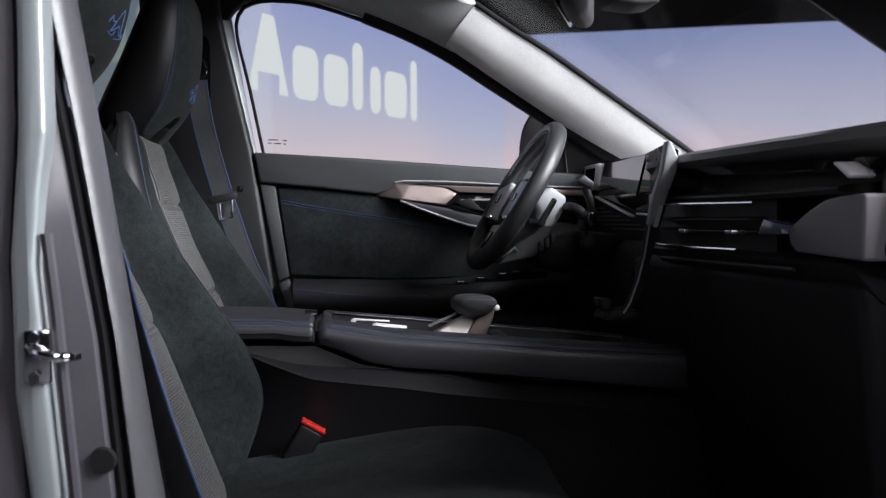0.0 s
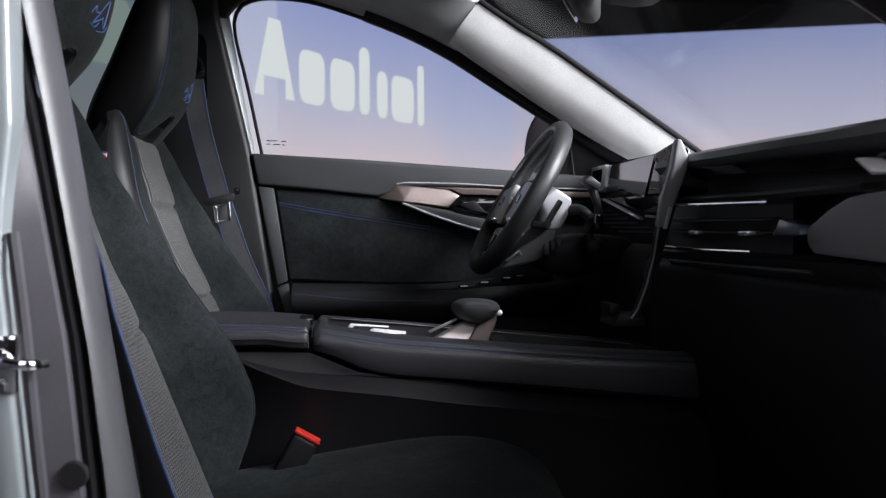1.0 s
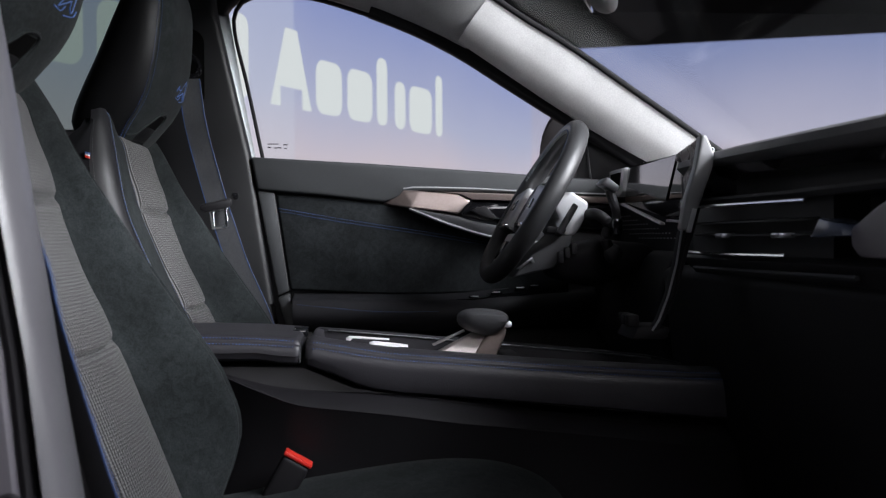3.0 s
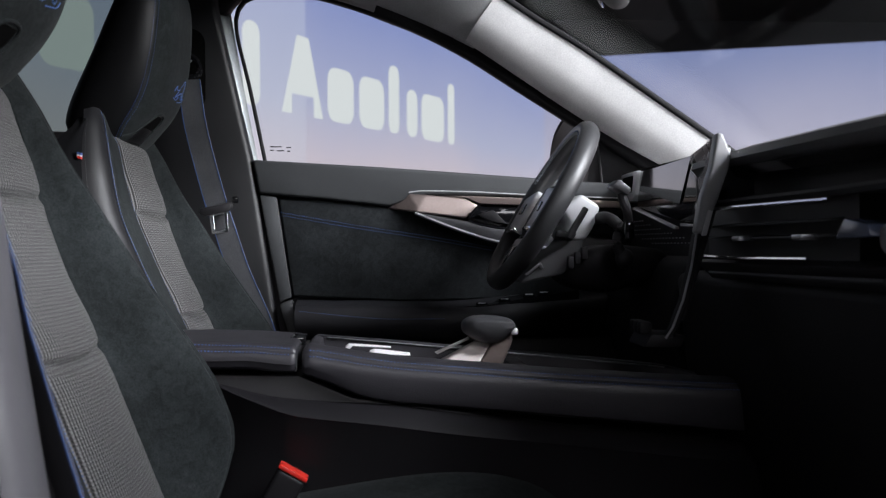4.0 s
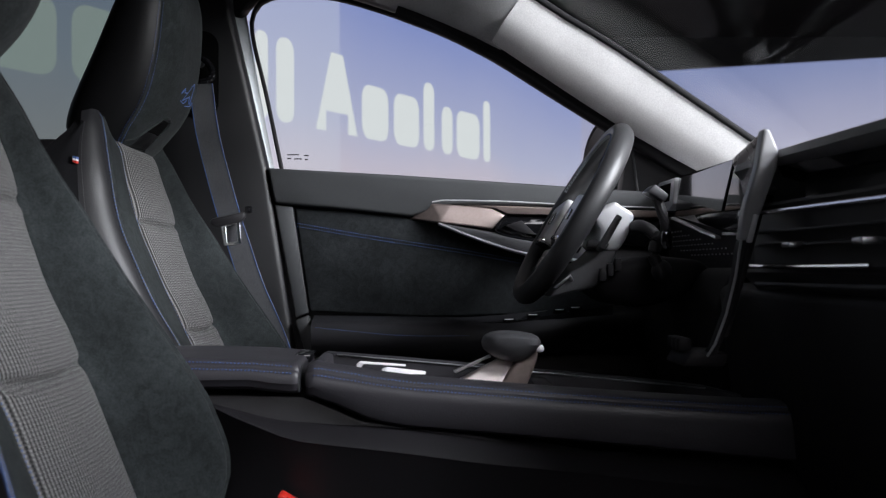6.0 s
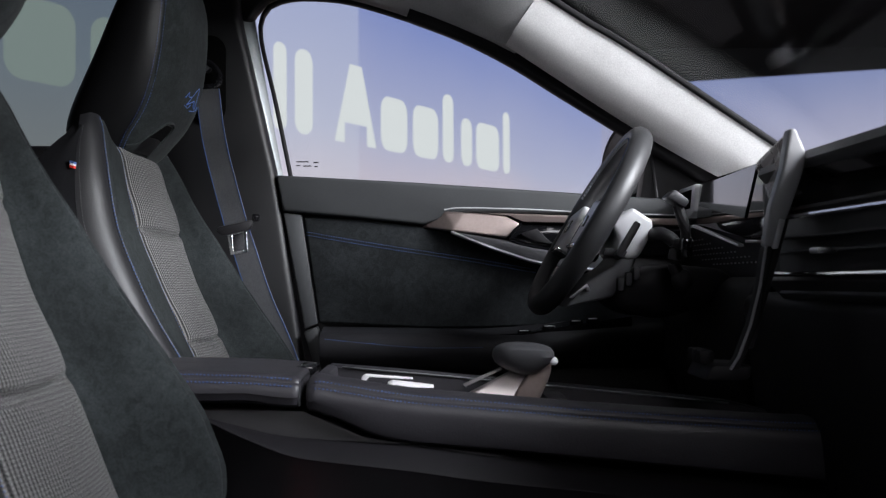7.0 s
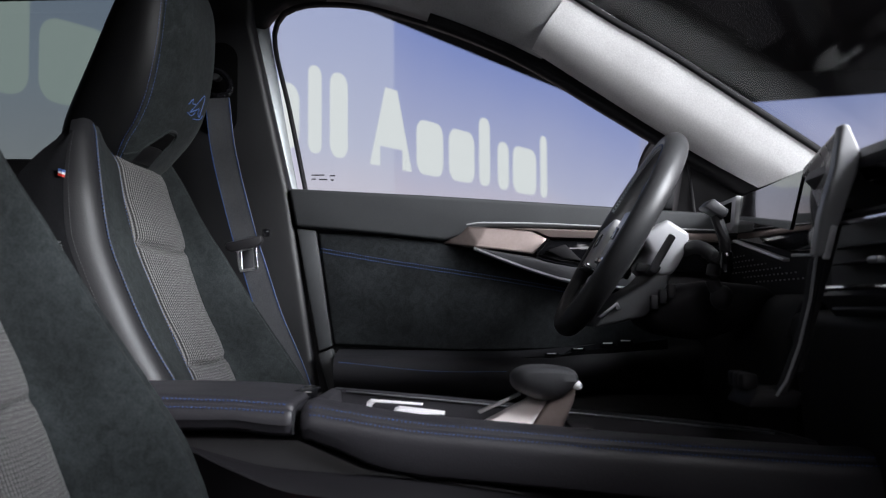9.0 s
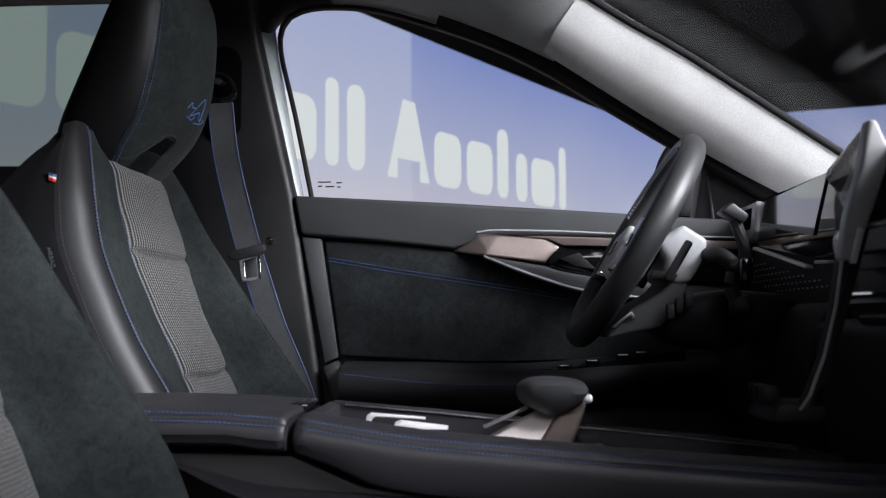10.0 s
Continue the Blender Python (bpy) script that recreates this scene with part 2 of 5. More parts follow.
def loft(rings, closed=True, caps=True, bm=None, uv=False):
    """A skin over rings of points, all of one count."""
    bm = bm or bmesh.new()
    vs = [[bm.verts.new(p) for p in r] for r in rings]
    k = len(rings[0])
    for a, b in zip(vs, vs[1:]):
        for i in range(k if closed else k - 1):
            j = (i + 1) % k
            bm.faces.new((a[i], a[j], b[j], b[i]))
    if caps and closed:
        bm.faces.new(vs[0][::-1])
        bm.faces.new(vs[-1])
    return bm


def spline(pts, n):
    """Points evenly along a smooth curve through the given ones."""
    p = [Vector(q) for q in pts]
    p = [2 * p[0] - p[1]] + p + [2 * p[-1] - p[-2]]
    dense = []
    for i in range(1, len(p) - 2):
        for k in range(24):
            t = k / 24
            a, b, c, d = p[i - 1], p[i], p[i + 1], p[i + 2]
            dense.append(0.5 * (2 * b + (c - a) * t + (2 * a - 5 * b + 4 * c - d) * t * t + (3 * b - a - 3 * c + d) * t**3))
    dense.append(p[-2])
    run = [0.0]
    for a, b in zip(dense, dense[1:]):
        run.append(run[-1] + (b - a).length)
    out = []
    j = 0
    for i in range(n):
        s = run[-1] * i / (n - 1)
        while j < len(run) - 2 and run[j + 1] < s:
            j += 1
        f = (s - run[j]) / max(1e-9, run[j + 1] - run[j])
        out.append(dense[j].lerp(dense[j + 1], min(1, f)))
    return out


def sweep(path, section, up=(0, 0, 1), closed=False, bm=None, scale=None):
    """A section (pairs: across, up) drawn along a path of points."""
    rings = []
    n = len(path)
    for i, p in enumerate(path):
        a, b = (path[(i - 1) % n], path[(i + 1) % n]) if closed else (path[max(0, i - 1)], path[min(n - 1, i + 1)])
        t = (Vector(b) - Vector(a)).normalized()
        s = t.cross(Vector(up)).normalized()
        u = s.cross(t)
        k = scale(i / (n - 1)) if scale else 1.0
        rings.append([Vector(p) + s * q[0] * k + u * q[1] * k for q in section])
    if closed:
        rings.append(rings[0])
    return loft(rings, caps=not closed, bm=bm)


def circle(r, n=10, ry=None):
    return [(r * math.cos(2 * math.pi * i / n), (ry or r) * math.sin(2 * math.pi * i / n)) for i in range(n)]


def rounded(w, h, r, n=4):
    """A rounded rectangle as a section, w by h."""
    out = []
    for cx, cy, a0 in ((w / 2 - r, h / 2 - r, 0), (-w / 2 + r, h / 2 - r, 90), (-w / 2 + r, -h / 2 + r, 180), (w / 2 - r, -h / 2 + r, 270)):
        for i in range(n + 1):
            a = radians(a0 + 90 * i / n)
            out.append((cx + r * math.cos(a), cy + r * math.sin(a)))
    return out


def tube(path, r, n=8, bm=None, up=(0, 0, 1)):
    return sweep([Vector(p) for p in path], circle(r, n), up, bm=bm)


def dashes(path, length, gap, r, bm=None):
    """A row of short stitches along a path."""
    bm = bm or bmesh.new()
    p = [Vector(q) for q in path]
    run = [0.0]
    for a, b in zip(p, p[1:]):
        run.append(run[-1] + (b - a).length)
    s, j = 0.0, 0
    while s + length < run[-1]:
        ends = []
        for q in (s, s + length):
            while j < len(run) - 2 and run[j + 1] < q:
                j += 1
            ends.append(p[j].lerp(p[j + 1], (q - run[j]) / max(1e-9, run[j + 1] - run[j])))
        d = (ends[1] - ends[0]).normalized()
        sd = d.cross(Vector((0.3, 0.2, 1))).normalized() * r
        ud = d.cross(sd).normalized() * r
        mid = [bm.verts.new(ends[0].lerp(ends[1], 0.5) + o) for o in (sd, ud, -sd, -ud)]
        a, b = bm.verts.new(ends[0]), bm.verts.new(ends[1])
        for i in range(4):
            bm.faces.new((a, mid[i], mid[(i + 1) % 4]))
            bm.faces.new((b, mid[(i + 1) % 4], mid[i]))
        s += length + gap
    return bm


def lerp_table(table, x):
    for (a, u), (b, v) in zip(table, table[1:]):
        if x <= b:
            f = max(0.0, (x - a) / (b - a))
            return u + (v - u) * f
    return table[-1][1]


def smooth01(t):
    t = min(1.0, max(0.0, t))
    return t * t * (3 - 2 * t)


def smooth_rings(rings, n):
    cols = [spline([r[i] for r in rings], n) for i in range(len(rings[0]))]
    return [[c[j] for c in cols] for j in range(n)]


# ---- the studio: floor, ceiling and two glowing picture walls ----
CORNER = Vector((2.945, 14.850, 0))
SIGN_ORIGIN, SIGN_WAY = Vector((-0.684, 8.628, 0)), Vector((0.5041, 0.8637, 0))
FRONT_WAY = Vector((0.946, -0.323, 0)).normalized()


def screen_wall(name, low, mid, top, seam):
    """A glowing picture of an evening sky over low hills: warm haze below, blue above."""
    m = bpy.data.materials.new(name)
    m.use_nodes = True
    n, l = m.node_tree.nodes, m.node_tree.links
    n.remove(n["Principled BSDF"])
    e = n.new("ShaderNodeEmission")
    co, sep = n.new("ShaderNodeTexCoord"), n.new("ShaderNodeSeparateXYZ")
    l.new(co.outputs["Object"], sep.inputs[0])
    noi = n.new("ShaderNodeTexNoise")
    noi.inputs["Scale"].default_value, noi.inputs["Detail"].default_value = 0.35, 3
    l.new(co.outputs["Object"], noi.inputs["Vector"])
    ad = n.new("ShaderNodeMath")
    ad.operation = "MULTIPLY_ADD"
    ad.inputs[1].default_value = 0.7
    l.new(noi.outputs["Fac"], ad.inputs[0])
    l.new(sep.outputs[2], ad.inputs[2])
    mr = n.new("ShaderNodeMapRange")
    mr.inputs[1].default_value, mr.inputs[2].default_value = 1.2, 4.5
    l.new(ad.outputs[0], mr.inputs[0])
    r = n.new("ShaderNodeValToRGB")
    r.color_ramp.elements[0].color, r.color_ramp.elements[1].color = (*low, 1), (*top, 1)
    r.color_ramp.elements.new(0.45).color = (*mid, 1)
    l.new(mr.outputs[0], r.inputs[0])
    st = n.new("ShaderNodeMapRange")
    st.inputs[1].default_value, st.inputs[2].default_value = seam - 0.02, seam + 0.02
    st.inputs[3].default_value, st.inputs[4].default_value = 0.35, 0.0
    l.new(sep.outputs[0], st.inputs[0])
    mx = n.new("ShaderNodeMix")
    mx.data_type = "RGBA"
    mx.inputs[7].default_value = (0.46, 0.48, 0.56, 1)
    l.new(st.outputs[0], mx.inputs[0])
    l.new(r.outputs[0], mx.inputs[6])
    l.new(mx.outputs[2], e.inputs[0])
    e.inputs[1].default_value = 1.37
    l.new(e.outputs[0], n["Material Output"].inputs[0])
    return m


SKY_SIDE = screen_wall("picture_wall_side", (0.66, 0.50, 0.44), (0.34, 0.352, 0.475), (0.118, 0.168, 0.41), 0.42)
SKY_FRONT = screen_wall("picture_wall_front", (0.72, 0.47, 0.43), (0.37, 0.355, 0.45), (0.14, 0.18, 0.35), -50)
LETTER = glow("glowing_letter", (0.72, 0.75, 0.76), 1.04)


def wall_frame(origin, way):
    m = Matrix.Identity(4)
    m.col[0][:3], m.col[1][:3], m.col[2][:3], m.col[3][:3] = way, Vector((0, 0, 1)).cross(way), (0, 0, 1), origin
    return m


ground = link_mesh("ground", box(-60, 60, -60, 60, -0.3, 0.0), STUDIO_FLOOR)
tagged(ground, "dark smooth studio floor under the car", "floor", kind="structure")
side_wall = link_mesh("wall_side_screen", box(-16, (CORNER - SIGN_ORIGIN).length, 0, 0.3, 0.02, 3.7), SKY_SIDE)
side_wall.matrix_world = wall_frame(SIGN_ORIGIN, SIGN_WAY)
tagged(side_wall, "glowing screen wall with an evening sky over haze", "screen wall", kind="structure")
front_wall = link_mesh("wall_front_screen", box(0, 18, 0, 0.3, 0.02, 3.878), SKY_FRONT)
front_wall.matrix_world = wall_frame(CORNER, FRONT_WAY)
tagged(front_wall, "glowing screen wall with a pink evening horizon", "screen wall", kind="structure")
studio_top = link_mesh("ceiling", box(-25, 30, -14, 26, 7.0, 7.3), STUDIO_BLACK)
tagged(studio_top, "black studio ceiling", "ceiling", kind="structure")
for nm, b in (("wall_back", (-25, 30, -14.3, -14, 0.02, 7.0)), ("wall_far", (-25, 30, 26, 26.3, 0.02, 7.0)),
              ("wall_rear", (-25.3, -25, -14, 26, 0.02, 7.0)), ("wall_ahead", (30, 30.3, -14, 26, 0.02, 7.0))):
    tagged(link_mesh(nm, box(*b), STUDIO_BLACK), "black draped studio wall", "wall", kind="structure")

# the pale sign on the side wall, as plain blocks of its letters' sizes
sign = thing("wall_sign", "row of pale glowing block shapes on the screen wall", "sign")
sign.matrix_world = wall_frame(SIGN_ORIGIN, SIGN_WAY)
BASE, CAP, XH = 2.212, 3.0, 2.78


def block(kind, a, b):
    t = 0.16
    if kind == "peak":
        c = (a + b) / 2
        return [(a, BASE), (a + t, BASE), (c - 0.2, BASE + 0.2), (c + 0.2, BASE + 0.2), (b - t, BASE), (b, BASE), (c + 0.1, CAP), (c - 0.1, CAP)]
    top = CAP if kind == "tall" else XH
    r = min(0.14, (b - a) / 2.2)
    return [(p[0] + (a + b) / 2, p[1] + (BASE + top) / 2) for p in rounded(b - a, top - BASE, r, 6)]


for kind, a, b in (("tall", -4.28, -3.78), ("low", -3.70, -3.12), ("low", -2.98, -2.45), ("low", -2.30, -1.75), ("low", -1.62, -1.06), ("tall", -0.93, -0.75),
                   ("tall", -0.62, -0.36), ("peak", 0.0, 0.72), ("low", 0.82, 1.33), ("low", 1.46, 2.0), ("tall", 2.12, 2.36), ("low", 2.56, 2.82), ("low", 2.94, 3.55), ("tall", 3.68, 3.86)):
    part("block", prism(block(kind, a, b), "y", -0.012, -0.003), LETTER, sign)


# ---- the car's shell ----
def along(table, n=24):
    return spline(table, n)


car_floor = link_mesh("floor", box(-1.3, 1.25, -0.66, 0.70, 0.28, 0.34, 0.01), CARPET)
tagged(car_floor, "black carpet on the car floor", "car floor", kind="structure")
pan = link_mesh("car_underbody", box(-1.3, 1.25, -0.60, 0.64, 0.0, 0.278, 0.02), DARK_PLASTIC)
tagged(pan, "dark underbody below the car floor", "underbody", kind="structure")
roof = link_mesh("car_ceiling", box(-1.4, 0.42, -0.62, 0.62, 1.475, 1.52, 0.02), DARK_LINER)
tagged(roof, "dark cloth headliner of the car roof", "headliner", kind="structure")

# window line of the driver's door: rear foot, rounded rear top, falling to the mirror
ARCH = [(-0.034, 0.762, 1.035), (-0.071, 0.760, 1.22), (-0.098, 0.757, 1.34), (-0.094, 0.755, 1.39), (-0.065, 0.755, 1.416), (0.0, 0.755, 1.424),
        (0.11, 0.756, 1.408), (0.33, 0.758, 1.331), (0.50, 0.760, 1.243), (0.63, 0.762, 1.165), (0.78, 0.764, 1.07)]
arch = spline(ARCH, 60)

door = thing("driver_door", "closed dark car door with suede insert and bronze trim", "car door")
belt_top = [(-0.058, 1.067), (0.2, 1.052), (0.65, 1.02), (0.98, 1.0)]
part("door_core", prism([(-0.03, 0.40), (0.98, 0.40)] + belt_top[::-1] , "y", 0.70, 0.775, 0.004), DARK_PLASTIC, door)
part("belt_trim", prism([(-0.045, 0.996), (0.10, 0.983), (0.22, 0.969), (0.30, 0.992), (0.60, 0.985), (0.97, 0.96), (0.98, 0.998), (0.65, 1.018), (0.2, 1.050), (-0.058, 1.065)], "y", 0.672, 0.702, 0.006, 3), GREY_PLASTIC, door, "dark grey soft belt moulding")
part("suede_insert", prism([(-0.006, 0.985), (0.10, 0.979), (0.22, 0.965), (0.3, 0.948), (0.46, 0.893), (0.62, 0.87), (0.8, 0.86), (0.8, 0.78), (0.25, 0.772), (0.022, 0.784)], "y", 0.684, 0.702, 0.005, 3), SHADED_SUEDE, door, "suede door insert with its shade put into a darker colour")
part("end_strip", prism([(-0.044, 0.993), (-0.010, 0.989), (0.020, 0.782), (-0.004, 0.772)], "y", 0.678, 0.702, 0.003), GREY_PLASTIC, door, "grey plastic end strip")
rest = [(0.03, 0.62, 0.766), (0.2, 0.60, 0.764), (0.35, 0.575, 0.762), (0.5, 0.572, 0.775), (0.75, 0.60, 0.79)]
ring = []
for p in spline(rest, 16):
    ring.append([Vector((p.x, p.y - 0.002, p.z - 0.026)), Vector((p.x, p.y + 0.001, p.z - 0.014)), Vector((p.x, p.y + 0.006, p.z - 0.005)), Vector((p.x, p.y + 0.014, p.z)), Vector((p.x, p.y + 0.03, p.z + 0.003)), Vector((p.x, 0.70, p.z + 0.010)), Vector((p.x, 0.70, p.z - 0.075)), Vector((p.x, p.y + 0.045, p.z - 0.070)), Vector((p.x, p.y + 0.014, p.z - 0.056)), Vector((p.x, p.y + 0.002, p.z - 0.040))])
arm = part("armrest", loft(smooth_rings(ring, 30)), ARM_LEATHER, door, "black padded armrest")
part("lower_panel", prism([(0.0, 0.42), (0.95, 0.42), (0.95, 0.70), (0.05, 0.70), (0.0, 0.68)], "y", 0.64, 0.702, 0.01), DARK_PLASTIC, door)
part("corner_cap", prism([(-0.004, 0.768), (0.02, 0.778), (0.045, 0.70), (0.11, 0.695), (0.12, 0.66), (0.03, 0.66)], "y", 0.66, 0.704, 0.004), SOFT_PLASTIC, door)
part("window_seal", sweep(arch, rounded(0.007, 0.022, 0.003), (0, 1, 0)), RUBBER, door, "black rubber window seal")
part("glass", prism([(p.x, p.z) for p in arch] + [(0.78, 1.01), (-0.02, 1.02)], "y", 0.764, 0.768), CLEAR, door, "clear window pane").visible_shadow = False

pillar_b = thing("pillar_trim_far", "dark plastic pillar trim beside the driver", "pillar trim", kind="structure")
part("trim", prism([(-0.31, 1.46), (-0.135, 1.46), (-0.128, 1.37), (-0.058, 1.06), (-0.004, 0.70), (0.02, 0.45), (-0.29, 0.45), (-0.29, 1.05)], "y", 0.675, 0.735, 0.012, 3), PILLAR_GREY, pillar_b)
rings = []
for x, z in ((-0.118, 1.44), (-0.108, 1.37), (-0.083, 1.22), (-0.055, 1.07), (-0.045, 1.02)):
    rings.append([Vector((x - 0.030, 0.728, z)), Vector((x - 0.012, 0.736, z)), Vector((x, 0.752, z)), Vector((x - 0.002, 0.775, z)), Vector((x - 0.05, 0.775, z)), Vector((x - 0.05, 0.728, z))])
part("painted_flange", loft(rings), PAINT, pillar_b, "pale silver painted flange")

part("corner_trim", prism([(-0.20, 1.385), (-0.116, 1.372), (-0.104, 1.392), (-0.075, 1.419), (0.0, 1.430), (0.0, 1.47), (-0.20, 1.47)], "y", 0.720, 0.766, 0.006, 3), BLACK_PLASTIC, pillar_b)

# rear door beyond the seat
rear_door = thing("rear_door", "dark rear car door with tinted window", "car door")
part("door_core", prism([(-1.2, 0.4), (-0.2, 0.4), (-0.2, 1.12), (-1.2, 1.135)], "y", 0.68, 0.775, 0.01), DARK_PLASTIC, rear_door)
part("glass", prism([(-1.2, 1.1), (-0.2, 1.1), (-0.2, 1.46), (-1.2, 1.46)], "y", 0.764, 0.768), TINTED, rear_door, "grey tinted window pane").visible_shadow = False
tagged(link_mesh("rear_trim", box(-1.45, -1.2, -0.7, 0.775, 0.3, 1.5, 0.03), DARK_PLASTIC), "dark trim closing the car rear", "trim", kind="structure")

# roof edge over the window, then the pale front pillar
rail = thing("roof_rail_trim", "cloth roof edge above the side window, light put into its colour", "roof trim", kind="structure")
rings = []
for p in spline([(-1.2, 0.74, 1.44), (-0.3, 0.735, 1.445), (-0.1, 0.735, 1.432), (0.02, 0.735, 1.432), (0.13, 0.73, 1.412), (0.26, 0.722, 1.365), (0.376, 0.69, 1.312), (0.40, 0.683, 1.298)], 27):
    up = Vector((p.x + 0.045 * smooth01((p.x + 0.1) / 0.45), 0.60 - 0.04 * smooth01((0.2 - p.x) / 0.3), max(1.385, min(1.48, p.z + 0.075))))
    lo = Vector((p.x, p.y - 0.03, p.z))
    rings.append([lo, lo.lerp(up, 0.5) + Vector((0, -0.012, -0.004)), up, up + Vector((0, 0.05, 0.03)), Vector((p.x, 0.775, p.z + 0.06)), Vector((p.x, 0.775, p.z))])
part("rail", loft(rings), LIT_ROOF_CLOTH, rail)

# The near pillar gets a dark colour in place of its unlit side.
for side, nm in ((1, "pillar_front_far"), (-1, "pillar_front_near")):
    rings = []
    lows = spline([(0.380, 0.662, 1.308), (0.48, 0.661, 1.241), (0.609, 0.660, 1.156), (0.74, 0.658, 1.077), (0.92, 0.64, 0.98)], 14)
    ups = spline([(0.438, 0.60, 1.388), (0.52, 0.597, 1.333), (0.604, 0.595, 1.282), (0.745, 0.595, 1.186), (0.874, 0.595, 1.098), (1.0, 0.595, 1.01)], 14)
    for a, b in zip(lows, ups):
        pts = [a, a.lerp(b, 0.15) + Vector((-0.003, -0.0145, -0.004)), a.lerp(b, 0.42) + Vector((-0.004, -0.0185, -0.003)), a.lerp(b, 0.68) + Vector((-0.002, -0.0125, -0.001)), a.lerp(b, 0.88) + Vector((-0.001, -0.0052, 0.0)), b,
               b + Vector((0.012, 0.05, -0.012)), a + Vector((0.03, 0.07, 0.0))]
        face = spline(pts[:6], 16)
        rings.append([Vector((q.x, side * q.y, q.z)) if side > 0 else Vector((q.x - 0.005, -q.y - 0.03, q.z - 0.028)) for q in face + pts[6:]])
    tagged(link_mesh(nm, loft(rings), LINER if side > 0 else PILLAR_GREY), "pale grey cloth-covered windscreen pillar" if side > 0 else "windscreen pillar beside the open doorway, shade put into its colour", "windscreen pillar", kind="structure")
seal = link_mesh("windscreen_seal", sweep([b + Vector((0.004, 0.002, 0.005)) for b in ups], rounded(0.016, 0.012, 0.004)), BLACK_PLASTIC)
tagged(seal, "black rubber seal along the windscreen edge", "seal", kind="structure")
tagged(link_mesh("window_frame_trim", sweep(spline([(0.20, 0.715, 1.392), (0.30, 0.710, 1.352), (0.40, 0.705, 1.300), (0.50, 0.70, 1.236), (0.62, 0.695, 1.160), (0.74, 0.69, 1.085), (0.86, 0.685, 1.01)], 28), rounded(0.05, 0.034, 0.01), (0, 1, 0)), BLACK_PLASTIC), "black trim between side window and pillar", "window trim", kind="structure")
header = link_mesh("roof_header", box(0.36, 0.45, -0.6, 0.6, 1.40, 1.47, 0.02), DARK_LINER)
tagged(header, "dark cloth roof edge over the windscreen", "headliner", kind="structure")
rings = []
for p in spline([(-1.2, -0.735, 1.50), (0.0, -0.735, 1.50), (0.30, -0.70, 1.43), (0.42, -0.62, 1.39)], 14):
    rings.append([p, p + Vector((0, 0.16, 0.03)), p + Vector((0, 0.16, 0.06)), p + Vector((0, -0.02, 0.05))])
tagged(link_mesh("roof_rail_near", loft(rings), DARK_LINER), "dark roof edge above the open doorway", "roof trim", kind="structure")
ws = bmesh.new()
loft([[Vector((0.44, -0.58, 1.395)), Vector((0.44, 0.58, 1.395)), Vector((0.442, 0.58, 1.399)), Vector((0.442, -0.58, 1.399))],
      [Vector((1.12, -0.62, 0.945)), Vector((1.12, 0.62, 0.945)), Vector((1.122, 0.62, 0.949)), Vector((1.122, -0.62, 0.949))]], bm=ws)
screen_glass = link_mesh("window_front", ws, COATED)
screen_glass.visible_shadow = False
tagged(screen_glass, "clear sloping windscreen glass", "windscreen", kind="structure")

# body side by the open doorway
pillar_n = thing("door_pillar_near", "silver painted door pillar with black seals", "door pillar", kind="structure")
part("painted_face", prism([(-0.165, 1.55), (-0.140, 1.55), (-0.137, 1.06), (-0.136, 0.99), (-0.143, 0.93), (-0.147, 0.87), (-0.137, 0.756), (-0.129, 0.67), (-0.115, 0.40), (-0.142, 0.40), (-0.156, 0.67), (-0.167, 0.756), (-0.169, 0.88), (-0.161, 0.98), (-0.160, 1.06)], "y", -0.745, -0.62, 0.006, 3), PAINT, pillar_n)
SEAM = [(0.36, -0.070), (0.6, -0.080), (0.8, -0.099), (1.0, -0.132), (1.2, -0.172), (1.4, -0.205), (1.55, -0.228)]
EDGE_X = [(0.36, -0.008), (0.6, -0.043), (0.8, -0.074), (1.0, -0.105), (1.2, -0.138), (1.4, -0.171), (1.55, -0.196)]
rings = []
for k in range(25):
    z = 0.36 + 1.19 * k / 24
    rings.append([Vector((-0.150, -0.722, z)), Vector((lerp_table(SEAM, z) - 0.006, -0.712, z)), Vector((lerp_table(SEAM, z), -0.700, z)), Vector((lerp_table(SEAM, z), -0.62, z)), Vector((-0.20, -0.62, z))])
part("inner_flange", loft(rings), TRIM_GREY, pillar_n)
part("flange_lip", tube([(lerp_table([(0.36, -0.10), (0.67, -0.117), (0.725, -0.122), (0.78, -0.1265), (0.832, -0.131), (0.90, -0.1385)], 0.36 + 0.54 * k / 30), -0.738, 0.36 + 0.54 * k / 30) for k in range(31)], 0.0055, 8), TRIM_GREY, pillar_n)
part("door_seal", tube([(lerp_table(SEAM, 0.36 + 1.19 * k / 40) + 0.003, -0.702, 0.36 + 1.19 * k / 40) for k in range(41)], 0.006), RUBBER, pillar_n)
part("rear_gap", prism([(-0.30, 1.55), (-0.168, 1.55), (-0.163, 1.0), (-0.171, 0.87), (-0.160, 0.67), (-0.145, 0.40), (-0.34, 0.40)], "y", -0.738, -0.62, 0.004), TRIM_GREY, pillar_n)


def facet(tris, y_in=0.70):
    """A shell of facets given as (x, y, z) corners, closed towards the door."""
    bm = bmesh.new()
    made = {}

    def v(p):
        if p not in made:
            made[p] = bm.verts.new(p)
        return made[p]

    for t in tris:
        bm.faces.new([v(p) for p in t])
    rim = [e for e in bm.edges if len(e.link_faces) == 1]
    out = bmesh.ops.extrude_edge_only(bm, edges=rim)
    for w in out["geom"]:
        if isinstance(w, bmesh.types.BMVert):
            w.co.y = y_in
    return bm


